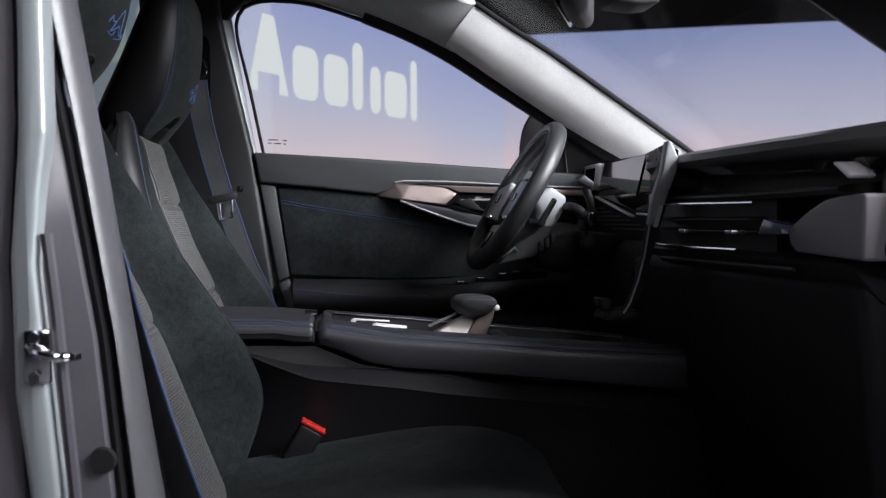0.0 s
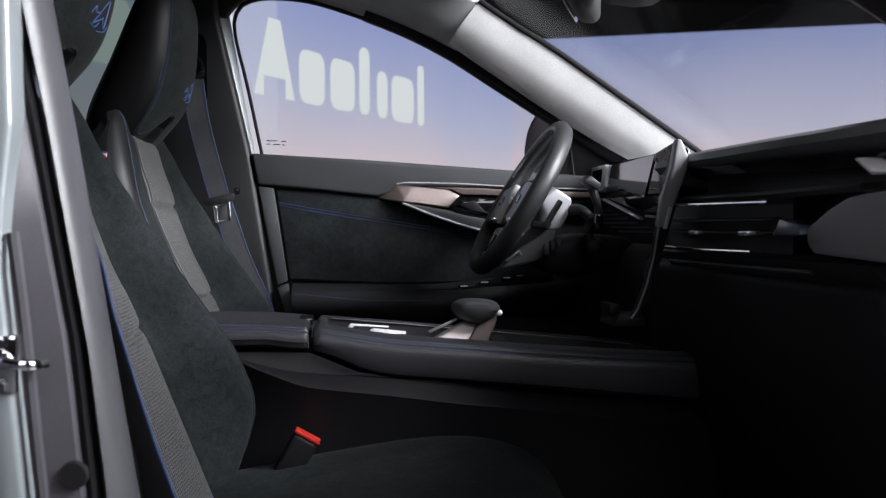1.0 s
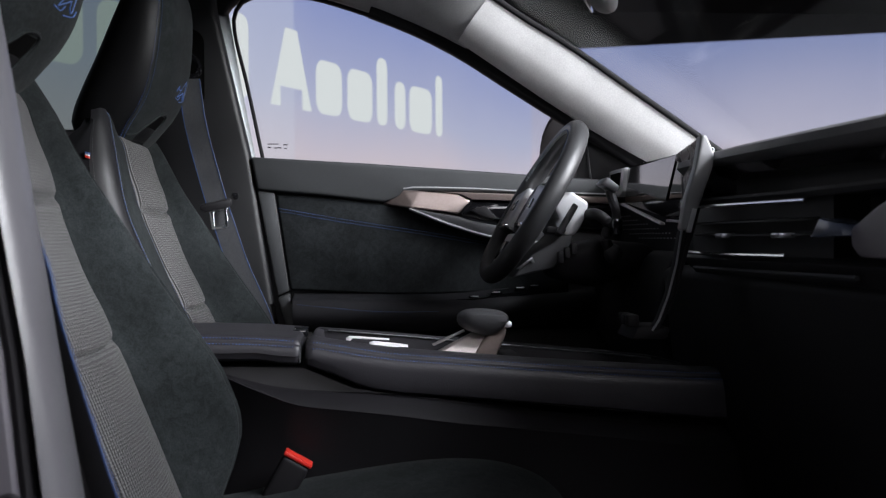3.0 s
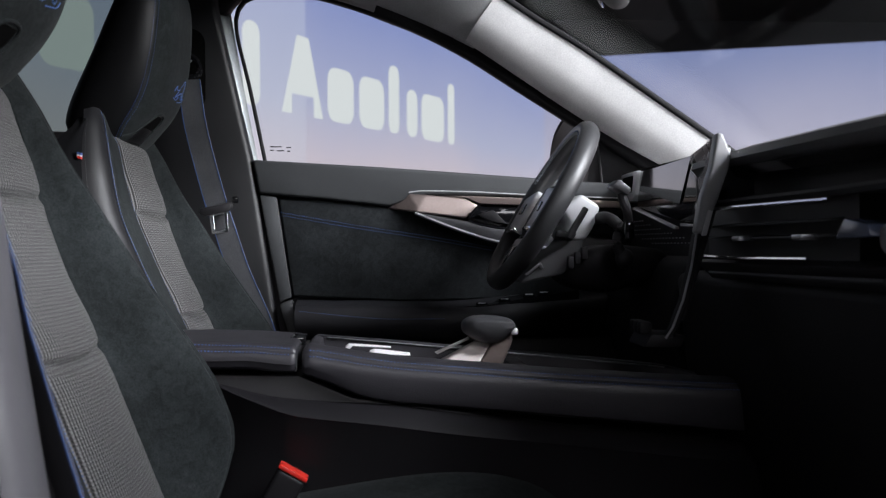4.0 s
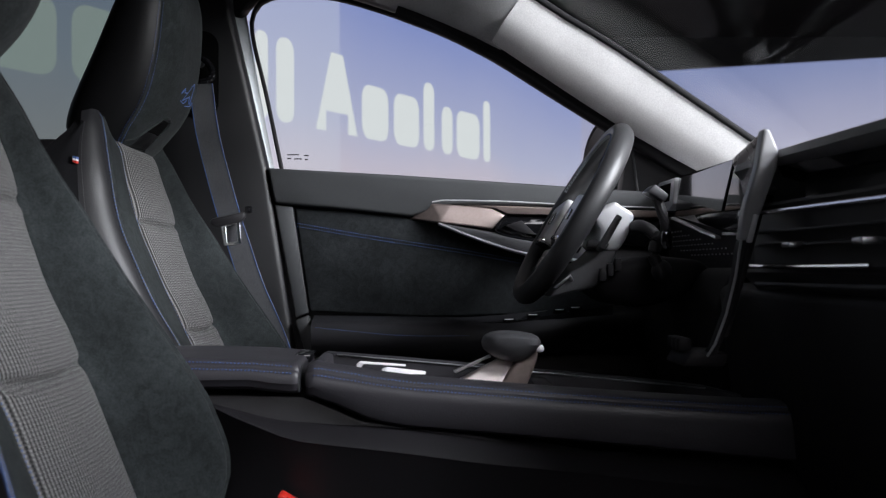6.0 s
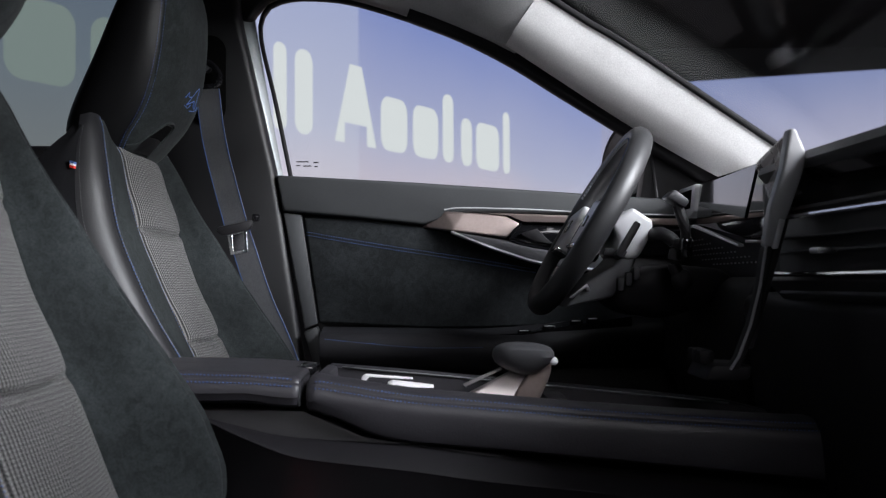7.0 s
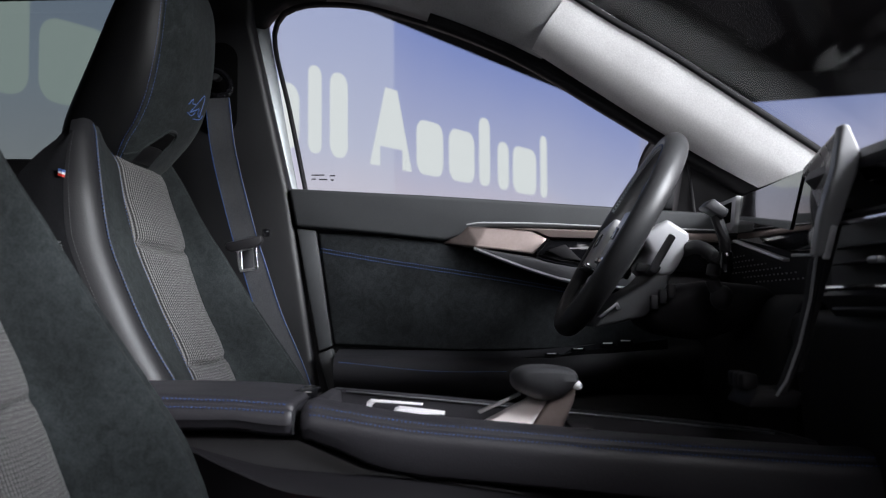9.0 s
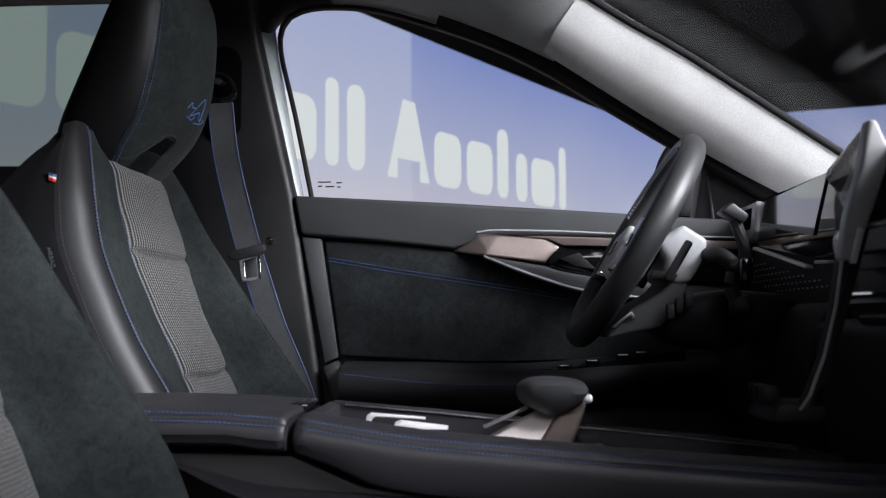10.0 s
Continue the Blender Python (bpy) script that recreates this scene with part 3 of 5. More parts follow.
# bronze spear with the handle cup
A, B, C, D, E = (0.2188, 0.684, 0.9645), (0.262, 0.672, 0.9950), (0.300, 0.667, 0.9915), (0.3765, 0.670, 0.9855), (0.4063, 0.6665, 0.9692)
G, H, I, J, K = (0.379, 0.6605, 0.9433), (0.330, 0.656, 0.9495), (0.276, 0.655, 0.9560), (0.280, 0.656, 0.9640), (0.352, 0.660, 0.9560)
spear = facet(((A, B, J), (B, C, J), (A, J, I), (J, C, K), (C, D, K), (D, E, K), (E, G, K), (J, K, H, I), (K, G, H)))
bmesh.ops.bevel(spear, geom=[e for e in spear.edges if len(e.link_faces) == 2 and e.calc_face_angle(0) > 0.06], offset=0.004, segments=4, affect="EDGES", profile=0.5, clamp_overlap=True)
part("trim_spear", spear, BRONZE, door, "satin bronze trim spear")
part("trim_line", prism([(0.330, 0.9905), (0.385, 0.9845), (0.41, 0.973), (0.72, 0.963), (0.72, 0.977), (0.5, 0.985), (0.40, 0.9885)], "y", 0.668, 0.70, 0.002), BRONZE, door, "slim bronze strip")
part("chrome_line", tube(spline([(0.262, 0.664, 0.9965), (0.285, 0.661, 0.9995), (0.40, 0.662, 0.997), (0.55, 0.662, 0.989), (0.75, 0.664, 0.982)], 24), 0.0014, 6), SILVER_PLASTIC, door)
part("lower_sweep", prism([(0.276, 0.955), (0.38, 0.937), (0.47, 0.917), (0.60, 0.905), (0.60, 0.876), (0.45, 0.893), (0.382, 0.912), (0.332, 0.930)], "y", 0.655, 0.70, 0.004, 3), SATIN_DARK, door, "dark satin lower sweep")
part("chrome_line", tube(spline([(0.274, 0.653, 0.9535), (0.332, 0.650, 0.930), (0.382, 0.649, 0.912), (0.45, 0.649, 0.893), (0.60, 0.65, 0.874)], 20), 0.0034, 8), SATIN, door, "thin satin rim")
cup = part("handle_cup", prism([(0.384, 0.942), (0.408, 0.969), (0.72, 0.960), (0.72, 0.905), (0.47, 0.920)], "y", 0.676, 0.705, 0.003), PIANO, door, "gloss black handle cup")
part("cup_rim", tube(spline([(0.60, 0.658, 0.908), (0.47, 0.657, 0.919), (0.40, 0.656, 0.932), (0.384, 0.656, 0.944), (0.407, 0.660, 0.970)], 20), 0.0025, 6), PIANO, door)
part("inner_handle", prism([(0.404, 0.950), (0.436, 0.960), (0.462, 0.934), (0.50, 0.925), (0.43, 0.936)], "y", 0.660, 0.676, 0.003), BLACK_PLASTIC, door, "small dark door handle")
for dz in (0.0, -0.006):
    part("stitching", dashes(spline([(-0.002, 0.6825, 0.957 + dz), (0.14, 0.6825, 0.932 + dz), (0.316, 0.6825, 0.904 + dz), (0.46, 0.6825, 0.878 + dz), (0.62, 0.6825, 0.85 + dz)], 60), 0.0032, 0.0016, 0.0008), BLUE, door, "blue stitching")
part("stitching", dashes(spline([(0.04, 0.612, 0.757), (0.2, 0.596, 0.742), (0.33, 0.574, 0.742)], 40), 0.0032, 0.0016, 0.0009), BLUE, door, "blue stitching")
panel = part("switch_panel", loft([[Vector((x, y0, z)), Vector((x, y1, z + 0.004)), Vector((x, y1, z - 0.02)), Vector((x, y0, z - 0.02))] for x, y0, y1, z in ((0.34, 0.600, 0.655, 0.763), (0.40, 0.582, 0.66, 0.766), (0.5, 0.580, 0.66, 0.782), (0.60, 0.59, 0.66, 0.795))]), PIANO, door, "gloss black switch panel")
for i, (x, z) in enumerate(((0.405, 0.771), (0.450, 0.779), (0.500, 0.788), (0.530, 0.792))):
    part("window_switch", box(x - 0.012, x + 0.012, 0.592, 0.612, z - 0.006, z + 0.0005, 0.002), PIANO, panel)
    part("switch_edge", box(x - 0.009, x + 0.007, 0.5895, 0.5910, z - 0.0006, z + 0.0010), GLINT_METAL, panel)
for x0, x1, z in ((-0.030, -0.006, 1.100), (0.004, 0.014, 1.0985), (-0.030, -0.022, 1.0925), (-0.016, 0.0, 1.0915), (0.006, 0.012, 1.0905)):
    part("print_bar", box(x0, x1, 0.7625, 0.7635, z - 0.0011, z + 0.0011), DARK_PLASTIC, door, "small dark printed bars")
part("mirror_corner", prism([(0.643, 1.018), (0.80, 1.008), (0.80, 1.06), (0.664, 1.15), (0.660, 1.12)], "y", 0.712, 0.76, 0.003), DARK_PLASTIC, door, "black corner trim")
part("corner_edge", tube([(0.6745, 0.705, 1.018), (0.669, 0.710, 1.075), (0.6625, 0.715, 1.135)], 0.0026, 8, up=(0, 1, 0)), COVER_GREY, door)

wing = thing("wing_mirror", "black exterior wing mirror beyond the door glass", "wing mirror")
outline = spline([(0, 0.860, 1.040), (0, 0.855, 1.10), (0, 0.858, 1.165), (0, 0.875, 1.186), (0, 0.91, 1.190), (0, 0.96, 1.176), (0, 1.005, 1.145), (0, 1.028, 1.10), (0, 1.026, 1.06), (0, 1.00, 1.036), (0, 0.92, 1.032), (0, 0.87, 1.033)], 44)
rings = []
for dx, k in ((0.004, 0.90), (0.0, 0.965), (0.002, 0.99), (0.012, 1.0), (0.05, 0.94), (0.085, 0.74), (0.098, 0.45)):
    rings.append([Vector((0.655 - 0.16 * (p.y - 0.80) + dx, 0.942 + k * (p.y - 0.942), 1.112 + k * (p.z - 1.112))) for p in outline])
part("housing", loft(rings), DARK_PLASTIC, wing)
part("foot", prism([(0.665, 1.020), (0.74, 1.012), (0.73, 1.050), (0.680, 1.055)], "y", 0.776, 0.86, 0.006), DARK_PLASTIC, wing)

# near pillar fittings
rings = []
for k in range(31):
    z = 0.36 + 1.19 * k / 30
    l, r = lerp_table(SEAM, z) + 0.010, lerp_table(EDGE_X, z)
    rings.append([Vector((l, -0.69, z)), Vector((l + 0.002, -0.704, z)), Vector((l + 0.25 * (r - l), -0.710, z)), Vector((l + 0.6 * (r - l), -0.705, z)), Vector((l + 0.88 * (r - l), -0.692, z)), Vector((r, -0.672, z)), Vector((r - 0.004, -0.645, z)), Vector((l, -0.645, z))])
part("edge_trim", loft(rings), TRIM_LIGHT, pillar_n, "light grey rounded edge trim")
plug = bmesh.new()
bmesh.ops.create_cone(plug, cap_ends=True, segments=20, radius1=0.0125, radius2=0.011, depth=0.006, matrix=pose(-0.097, -0.7165, 0.689, 90))
part("plug", plug, RUBBER, pillar_n, "round black rubber plug")
striker = thing("door_striker", "chrome door striker bolted on the door pillar", "door striker")
part("plate", prism([(-0.158, 0.765), (-0.134, 0.765), (-0.134, 0.815), (-0.158, 0.815)], "y", -0.748, -0.739, 0.004), CHROME, striker)
part("bar", tube(spline([(-0.152, -0.745, 0.800), (-0.140, -0.765, 0.796), (-0.118, -0.768, 0.792), (-0.112, -0.745, 0.790)], 14), 0.0045, 10), CHROME, striker)
for z in (0.772, 0.808):
    b = bmesh.new()
    bmesh.ops.create_cone(b, cap_ends=True, segments=6, radius1=0.0065, radius2=0.0055, depth=0.008, matrix=pose(-0.147, -0.750, z, 90))
    part("bolt", b, CHROME, striker)

# side closing of the cabin ahead of the doorway
tagged(link_mesh("hinge_pillar_near", prism([(0.74, 0.30), (1.15, 0.30), (1.15, 1.0), (0.86, 1.0), (0.78, 0.80)], "y", -0.74, -0.685, 0.015), SOFT_PLASTIC), "dark front door pillar beside the dashboard", "door pillar", kind="structure")
tagged(link_mesh("sill_near", box(-0.3, 0.9, -0.76, -0.66, 0.26, 0.40, 0.02, 3), PAINT), "silver painted door sill", "door sill", kind="structure")
tagged(link_mesh("firewall", box(1.12, 1.2, -0.74, 0.775, 0.3, 0.96, 0.01), DARK_PLASTIC), "dark bulkhead below the windscreen", "bulkhead", kind="structure")
hood = bmesh.new()
loft([[Vector((1.12, -0.80, 0.93)), Vector((1.12, 0.82, 0.93)), Vector((1.12, 0.82, 0.80)), Vector((1.12, -0.80, 0.80))], [Vector((2.2, -0.72, 0.84)), Vector((2.2, 0.74, 0.84)), Vector((2.2, 0.74, 0.35)), Vector((2.2, -0.72, 0.35))]], bm=hood)
tagged(link_mesh("bonnet", hood, PAINT), "silver car bonnet", "bonnet", kind="structure")

# the passenger's door, swung wide open beside the doorway
near_door = thing("passenger_door", "silver car door standing wide open with dark inner panel", "car door")
near_door.matrix_world = pose(0.90, -0.775, 0, 0, 0, 72)
part("outer_skin", prism([(-1.02, 0.36), (-0.02, 0.36), (0.0, 0.60), (-0.02, 0.985), (-1.0, 1.04), (-1.04, 0.80)], "y", -0.055, -0.035, 0.006), PAINT, near_door, "silver painted skin")
part("inner_panel", prism([(-1.00, 0.38), (-0.04, 0.38), (-0.02, 0.60), (-0.04, 0.975), (-0.98, 1.03), (-1.02, 0.80)], "y", -0.033, 0.030, 0.012, 3), DARK_PLASTIC, near_door, "dark inner door panel")
part("window_frame", sweep([Vector(p) for p in ((-0.06, -0.01, 0.98), (-0.35, -0.01, 1.20), (-0.62, -0.01, 1.36), (-0.86, -0.01, 1.43), (-0.95, -0.01, 1.40), (-0.99, -0.01, 1.02))], rounded(0.040, 0.030, 0.008), (0, 1, 0)), BLACK_PLASTIC, near_door, "black window frame")
part("glass", prism([(-0.07, 0.97), (-0.35, 1.19), (-0.62, 1.35), (-0.86, 1.42), (-0.94, 1.39), (-0.98, 1.03)], "y", -0.012, -0.008), CLEAR, near_door, "clear window pane").visible_shadow = False

# small lamps hung under the studio ceiling
lamp_on = glow("lamp_face", (1.0, 0.9, 0.75), 1.2)
spot = thing("studio_spotlight", "small black studio lamp under the ceiling", "studio lamp", "studio lamps")
part("body", box(-0.12, 0.12, -0.12, 0.12, 0.06, 0.36, 0.02), STUDIO_BLACK, spot)
part("face", box(-0.1, 0.1, -0.1, 0.1, 0.03, 0.058, 0.01), lamp_on, spot, "dim warm lamp face")
part("hanger", box(-0.02, 0.02, -0.02, 0.02, 0.36, 1.0), STUDIO_BLACK, spot)
for x, y in ((4.6, 13.0), (7.9, 12.2), (9.3, 12.6), (6.6, 13.6), (5.4, 11.0)):
    copy_thing(spot, pose(x, y, 6.0))
spot.matrix_basis = pose(8.8, 10.5, 6.0)


# ---- seats ----
def seat_spine(z):
    return -0.128 - 0.382 * (z - 0.772) + lerp_table(BOW, z)


BOW = [(0.48, 0.0), (0.74, -0.002), (0.80, -0.008), (0.86, -0.0105), (0.92, -0.011), (0.97, -0.008), (1.01, -0.003), (1.06, 0.004), (1.10, 0.008)]
BOLSTER = [(0.48, 0.03), (0.60, 0.055), (0.65, 0.045), (0.70, 0.026), (0.764, 0.015), (0.826, 0.006), (0.90, 0.002), (0.94, 0.001), (1.01, 0.006), (1.09, 0.008), (1.11, 0.002)]
FAR = [(0.48, 0.0), (0.53, 0.018), (0.565, 0.046), (0.60, 0.076), (0.64, 0.105), (0.67, 0.115), (0.72, 0.115), (0.79, 0.100), (0.85, 0.083), (0.93, 0.063), (1.0, 0.038), (1.05, 0.025), (1.09, 0.012), (1.112, 0.0)]
PANEL_W = [(0.48, 0.115), (0.77, 0.113), (0.87, 0.119), (0.94, 0.130), (1.0, 0.126), (1.06, 0.112), (1.09, 0.104)]
FAR_CREST = [(0.48, 0.165), (0.65, 0.184), (0.85, 0.178), (0.95, 0.168), (1.05, 0.150), (1.09, 0.138), (1.112, 0.125)]
CREST = [(0.48, 0.225), (0.65, 0.245), (0.764, 0.240), (0.85, 0.240), (0.94, 0.236), (1.01, 0.225), (1.06, 0.210), (1.10, 0.192), (1.112, 0.172)]
HALF = [(0.48, 0.275), (0.56, 0.290), (0.65, 0.302), (0.80, 0.298), (0.95, 0.288), (1.01, 0.276), (1.05, 0.262), (1.08, 0.250), (1.10, 0.236), (1.112, 0.215)]
EDGE = 0.036
SHOULDER = [(0.95, 1.0), (1.02, 0.85), (1.06, 0.68), (1.09, 0.45), (1.11, 0.25)]


def seat_point(u, z, lift=0.0):
    """The padded backrest: |u| 0-1 cloth panel, 1-2 suede bolster, 2-3 leather edge, 3-4 dark side."""
    a, sg = abs(u), math.copysign(1, u)
    b, w, c = lerp_table(BOLSTER, z), lerp_table(HALF, z), lerp_table(CREST, z)
    rise, panel = 1.5, lerp_table(PANEL_W, z)
    if u > 1:
        k = smooth01((a - 1) / 0.6)
        b = b + (lerp_table(FAR, z) - b) * k
        w, rise, c = w * 0.90, 1.1, lerp_table(FAR_CREST, z)
    if a <= 1:
        f, s = 0.008 * (1 - a * a), panel * a
    elif a <= 2:
        t = a - 1
        f, s = b * (t ** rise) * (1 - 0.12 * smooth01((t - 0.8) / 0.2)), panel + (c - panel) * t
    elif a <= 3:
        t = a - 2
        f, s = b * 0.88 - EDGE * lerp_table(SHOULDER, z) * t ** 1.5, c + (0.040 if u < 0 else 0.02) * t ** 0.8 + 0.004 * math.sin(math.pi * t)
    else:
        t = a - 3
        c += 0.040 if u < 0 else 0.02
        f, s = b * 0.88 - EDGE * lerp_table(SHOULDER, z) - (0.105 + b * 0.8) * min(1.0, max(0.03, (1.104 - z) / 0.2)) ** 0.75 * t ** 1.3, c + (w - c) * smooth01(min(1.0, t * 1.6))
    top = 0.02 * smooth01((z - 1.05) / 0.06) * smooth01(2.0 - a)
    droop = 0.018 * smooth01((a - 2.55) / 1.4) * smooth01((z - 1.0) / 0.1)
    return Vector((seat_spine(z) + f - top + lift, sg * s, z - droop))


def strip(u0, u1, z0, z1, nq, nz, bulge=0.0, tucks=(), edge_dip=0.004):
    bm = bmesh.new()
    uv = bm.loops.layers.uv.new("UVMap")
    grid = []
    for j in range(nz + 1):
        z = z0 + (z1 - z0) * j / nz
        row = []
        for i in range(nq + 1):
            u = u0 + (u1 - u0) * i / nq
            d = -edge_dip if i in (0, nq) else bulge * math.sin(math.pi * i / nq) ** 0.6
            for t in tucks:
                bow = t - 0.006 * (1 - u * u)
                d -= (1 - abs(u) ** 6) * 0.012 * math.exp(-(((z - bow) / 0.0055) ** 2)) - 0.004 * math.exp(-(((z - bow - 0.03) / 0.03) ** 2))
            row.append(bm.verts.new(seat_point(u, z, d)))
        grid.append(row)
    for j in range(nz):
        for i in range(nq):
            f = bm.faces.new((grid[j][i], grid[j][i + 1], grid[j + 1][i + 1], grid[j + 1][i]))
            for lp, (a, b) in zip(f.loops, ((i, j), (i + 1, j), (i + 1, j + 1), (i, j + 1))):
                lp[uv].uv = ((u0 + (u1 - u0) * a / nq) * 0.12, (z0 + (z1 - z0) * b / nz) * 1.06)
    return bm


# height, front, back, half width
HR = [(1.056, -0.235, -0.292, 0.085), (1.070, -0.215, -0.318, 0.112), (1.092, -0.197, -0.331, 0.126), (1.12, -0.175, -0.326, 0.135), (1.156, -0.158, -0.310, 0.143),
      (1.21, -0.146, -0.283, 0.150), (1.28, -0.141, -0.252, 0.150), (1.325, -0.143, -0.232, 0.141), (1.352, -0.152, -0.218, 0.118), (1.366, -0.168, -0.200, 0.085)]


def head_ring(k, a0, a1, n):
    z, f, b, w = HR[k]
    out = []
    for i in range(n + 1):
        a = radians(a0 + (a1 - a0) * i / n)
        c, s = math.cos(a), math.sin(a)
        e = 0.55
        lean = 0.018 * abs(s) ** 2 * (1 if c > 0 else 0)
        out.append(Vector(((f + b) / 2 + (f - b) / 2 * math.copysign(abs(c) ** e, c) - lean, w * math.copysign(abs(s) ** e, s), z)))
    return out


def head_face(y, z, lift=0.0):
    """A point on the headrest's front, lift metres before it."""
    f, b, w = [lerp_table([(r[0], r[i]) for r in HR], z) for i in (1, 2, 3)]
    sn = min(0.97, (abs(y) / w)) ** (1 / 0.55)
    cs = math.sqrt(1 - sn * sn)
    return Vector(((f + b) / 2 + (f - b) / 2 * cs ** 0.55 - 0.018 * sn * sn + lift, y, z))


def front_stitch(u, z0, z1, n=60, lift=0.001):
    return [seat_point(u, z0 + (z1 - z0) * i / n, lift) for i in range(n + 1)]


def make_seat():
    seat = thing("car_seat", "black suede and leather front seat with woven cloth centre", "car seat", "front seats")
    rings = []
    for k in range(14):
        z = 0.48 + 0.58 * k / 13
        x, w = seat_spine(z), lerp_table(HALF, z) * 0.9
        d = min(1.0, max(0.08, (1.078 - z) / 0.16))
        rings.append([Vector((x - 0.03, -w * 0.8, z)), Vector((x - 0.03, w * 0.75, z)), Vector((x - 0.03 - 0.03 * d, w * 0.95, z)), Vector((x - 0.03 - 0.10 * d, w, z)), Vector((x - 0.03 - 0.135 * d, w * 0.75, z)), Vector((x - 0.03 - 0.135 * d, -w * 0.75, z)), Vector((x - 0.03 - 0.10 * d, -w, z)), Vector((x - 0.03 - 0.04 * d, -w, z))])
    part("back_shell", loft(rings), LEATHER, seat, "black leather seat back")
    part("centre_panel", strip(-1, 1, 0.50, 1.088, 24, 170, 0.006, (0.772, 0.945)), CLOTH, seat, "grey ribbed woven cloth panel")
    for s in (1, -1):
        part("suede_bolster", strip(s * 1, s * 2, 0.48, 1.10, 14, 44, 0.004), ALCANTARA, seat, "dark suede bolster")
        part("bolster_edge", strip(s * 2, s * 3, 0.48, 1.106, 10, 44, 0.003), LEATHER_SEAT if s < 0 else ALCANTARA, seat, "black leather bolster edge" if s < 0 else "dark suede bolster edge")
        part("side_panel", strip(s * 3, s * 4, 0.48, 1.106, 8, 40, 0.002), DARK_CLOTH, seat, "black cloth side panel")
    part("piping", tube(front_stitch(-2.0, 0.52, 1.104, 50, 0.0), 0.0011, 6), BLUE_GREY, seat, "grey leather piping")
    part("stitching", dashes(front_stitch(-2.07, 0.52, 1.10, 60, 0.0018), 0.0034, 0.0018, 0.0010), BLUE, seat, "blue stitching")
    part("stitching", dashes(front_stitch(-1.02, 0.52, 1.08, 60, 0.0005), 0.0030, 0.0018, 0.0007), BLUE, seat, "blue stitching")
    part("stitching", dashes(front_stitch(-2.97, 0.60, 1.09, 60, 0.001), 0.0030, 0.0018, 0.0005), GREY_THREAD, seat, "grey stitching")
    rings = smooth_rings([head_ring(k, -53, 62, 20) for k in range(len(HR))], 30)
    part("headrest_front", loft(rings, closed=False), ALCANTARA, seat, "dark suede headrest face")
    rings = smooth_rings([head_ring(k, 62, 307, 28) for k in range(len(HR))], 30)
    part("headrest_side", loft(rings, closed=False), HEAD_LEATHER, seat, "black leather headrest side")
    part("headrest_cap", loft([head_ring(len(HR) - 1, 0, 345, 23), [q * 0.6 + Vector((-0.184, 0, 1.372)) * 0.4 for q in head_ring(len(HR) - 1, 0, 345, 23)]]), ALCANTARA, seat)
    part("headrest_underside", loft([head_ring(0, 0, 345, 23), [q + Vector((-0.01, 0, -0.03)) for q in head_ring(0, 0, 345, 23)]]), LEATHER, seat)
    for s in (1, -1):
        for d in ((60, 66) if s > 0 else (50, 56)):
            part("stitching", dashes(spline([head_ring(k, s * d, s * (d + 0.1), 1)[0] + Vector((0.0012, s * 0.001, 0)) for k in range(len(HR) - 1)], 60), 0.0032, 0.0017, 0.0007), BLUE, seat, "blue stitching")
    # dark patch on the headrest face, painted for the shade in its recess, with a rolled lip
    notch, rows = bmesh.new(), []
    for i in range(13):
        z = 1.080 + 0.034 * i / 12
        left, right = -0.084 + 0.030 * smooth01((z - 1.080) / 0.034), lerp_table([(1.080, -0.022), (1.098, -0.012), (1.114, -0.013)], z)
        rows.append([notch.verts.new(head_face(left + (right - left) * k / 12, z, 0.0016 if 0 < k < 12 and 0 < i < 12 else -0.002)) for k in range(13)])
    for r0, r1 in zip(rows, rows[1:]):
        for k in range(12):
            notch.faces.new((r0[k], r0[k + 1], r1[k + 1], r1[k]))
    part("headrest_recess_shade", notch, RECESS_SHADE, seat, "dark patch painted for the shade in the headrest recess")
    part("recess_lip", tube(spline([head_face(y, z, 0.0005) for y, z in ((-0.098, 1.074), (-0.084, 1.079), (-0.070, 1.098), (-0.050, 1.1145), (-0.014, 1.1145), (-0.011, 1.098), (-0.022, 1.080), (-0.018, 1.064))], 50), 0.0026, 8), ALCANTARA, seat, "rolled suede lip")
    tongue, rows = bmesh.new(), []
    for i in range(9):
        z = 1.066 + 0.026 * i / 8
        rows.append([tongue.verts.new(head_face(-0.076 + 0.054 * k / 10, z, 0.0035 * math.sin(math.pi * k / 10) * math.sin(math.pi * i / 8) + (0.002 if i < 8 else -0.002))) for k in range(11)])
    for r0, r1 in zip(rows, rows[1:]):
        for k in range(10):
            tongue.faces.new((r0[k], r0[k + 1], r1[k + 1], r1[k]))
    part("recess_tongue", tongue, HEAD_LEATHER, seat, "black leather tongue below the recess")
    # embroidered emblem, kept to plain slanted outlines
    emblem = bmesh.new()
    for loop in (((-0.020, -0.014), (0.020, 0.022), (0.030, 0.022), (0.026, -0.010), (0.016, -0.010), (0.014, 0.000), (0.004, -0.004)), ((-0.036, -0.004), (-0.022, 0.008), (-0.020, 0.001), (-0.006, 0.003)), ((-0.030, -0.016), (-0.008, -0.017), (0.000, -0.010)), ((0.004, -0.020), (0.034, -0.014), (0.040, -0.006))):
        pts = [head_face(1.12 * a + 0.012, 1.163 + 0.9 * b, 0.0010) for a, b in loop]
        tube(spline(pts + ([pts[0]] if len(loop) > 4 else []), 6 * len(loop)), 0.0009, 5, bm=emblem, up=(1, 0, 0))
    part("embroidery", emblem, BLUE, seat, "blue embroidered emblem outline")
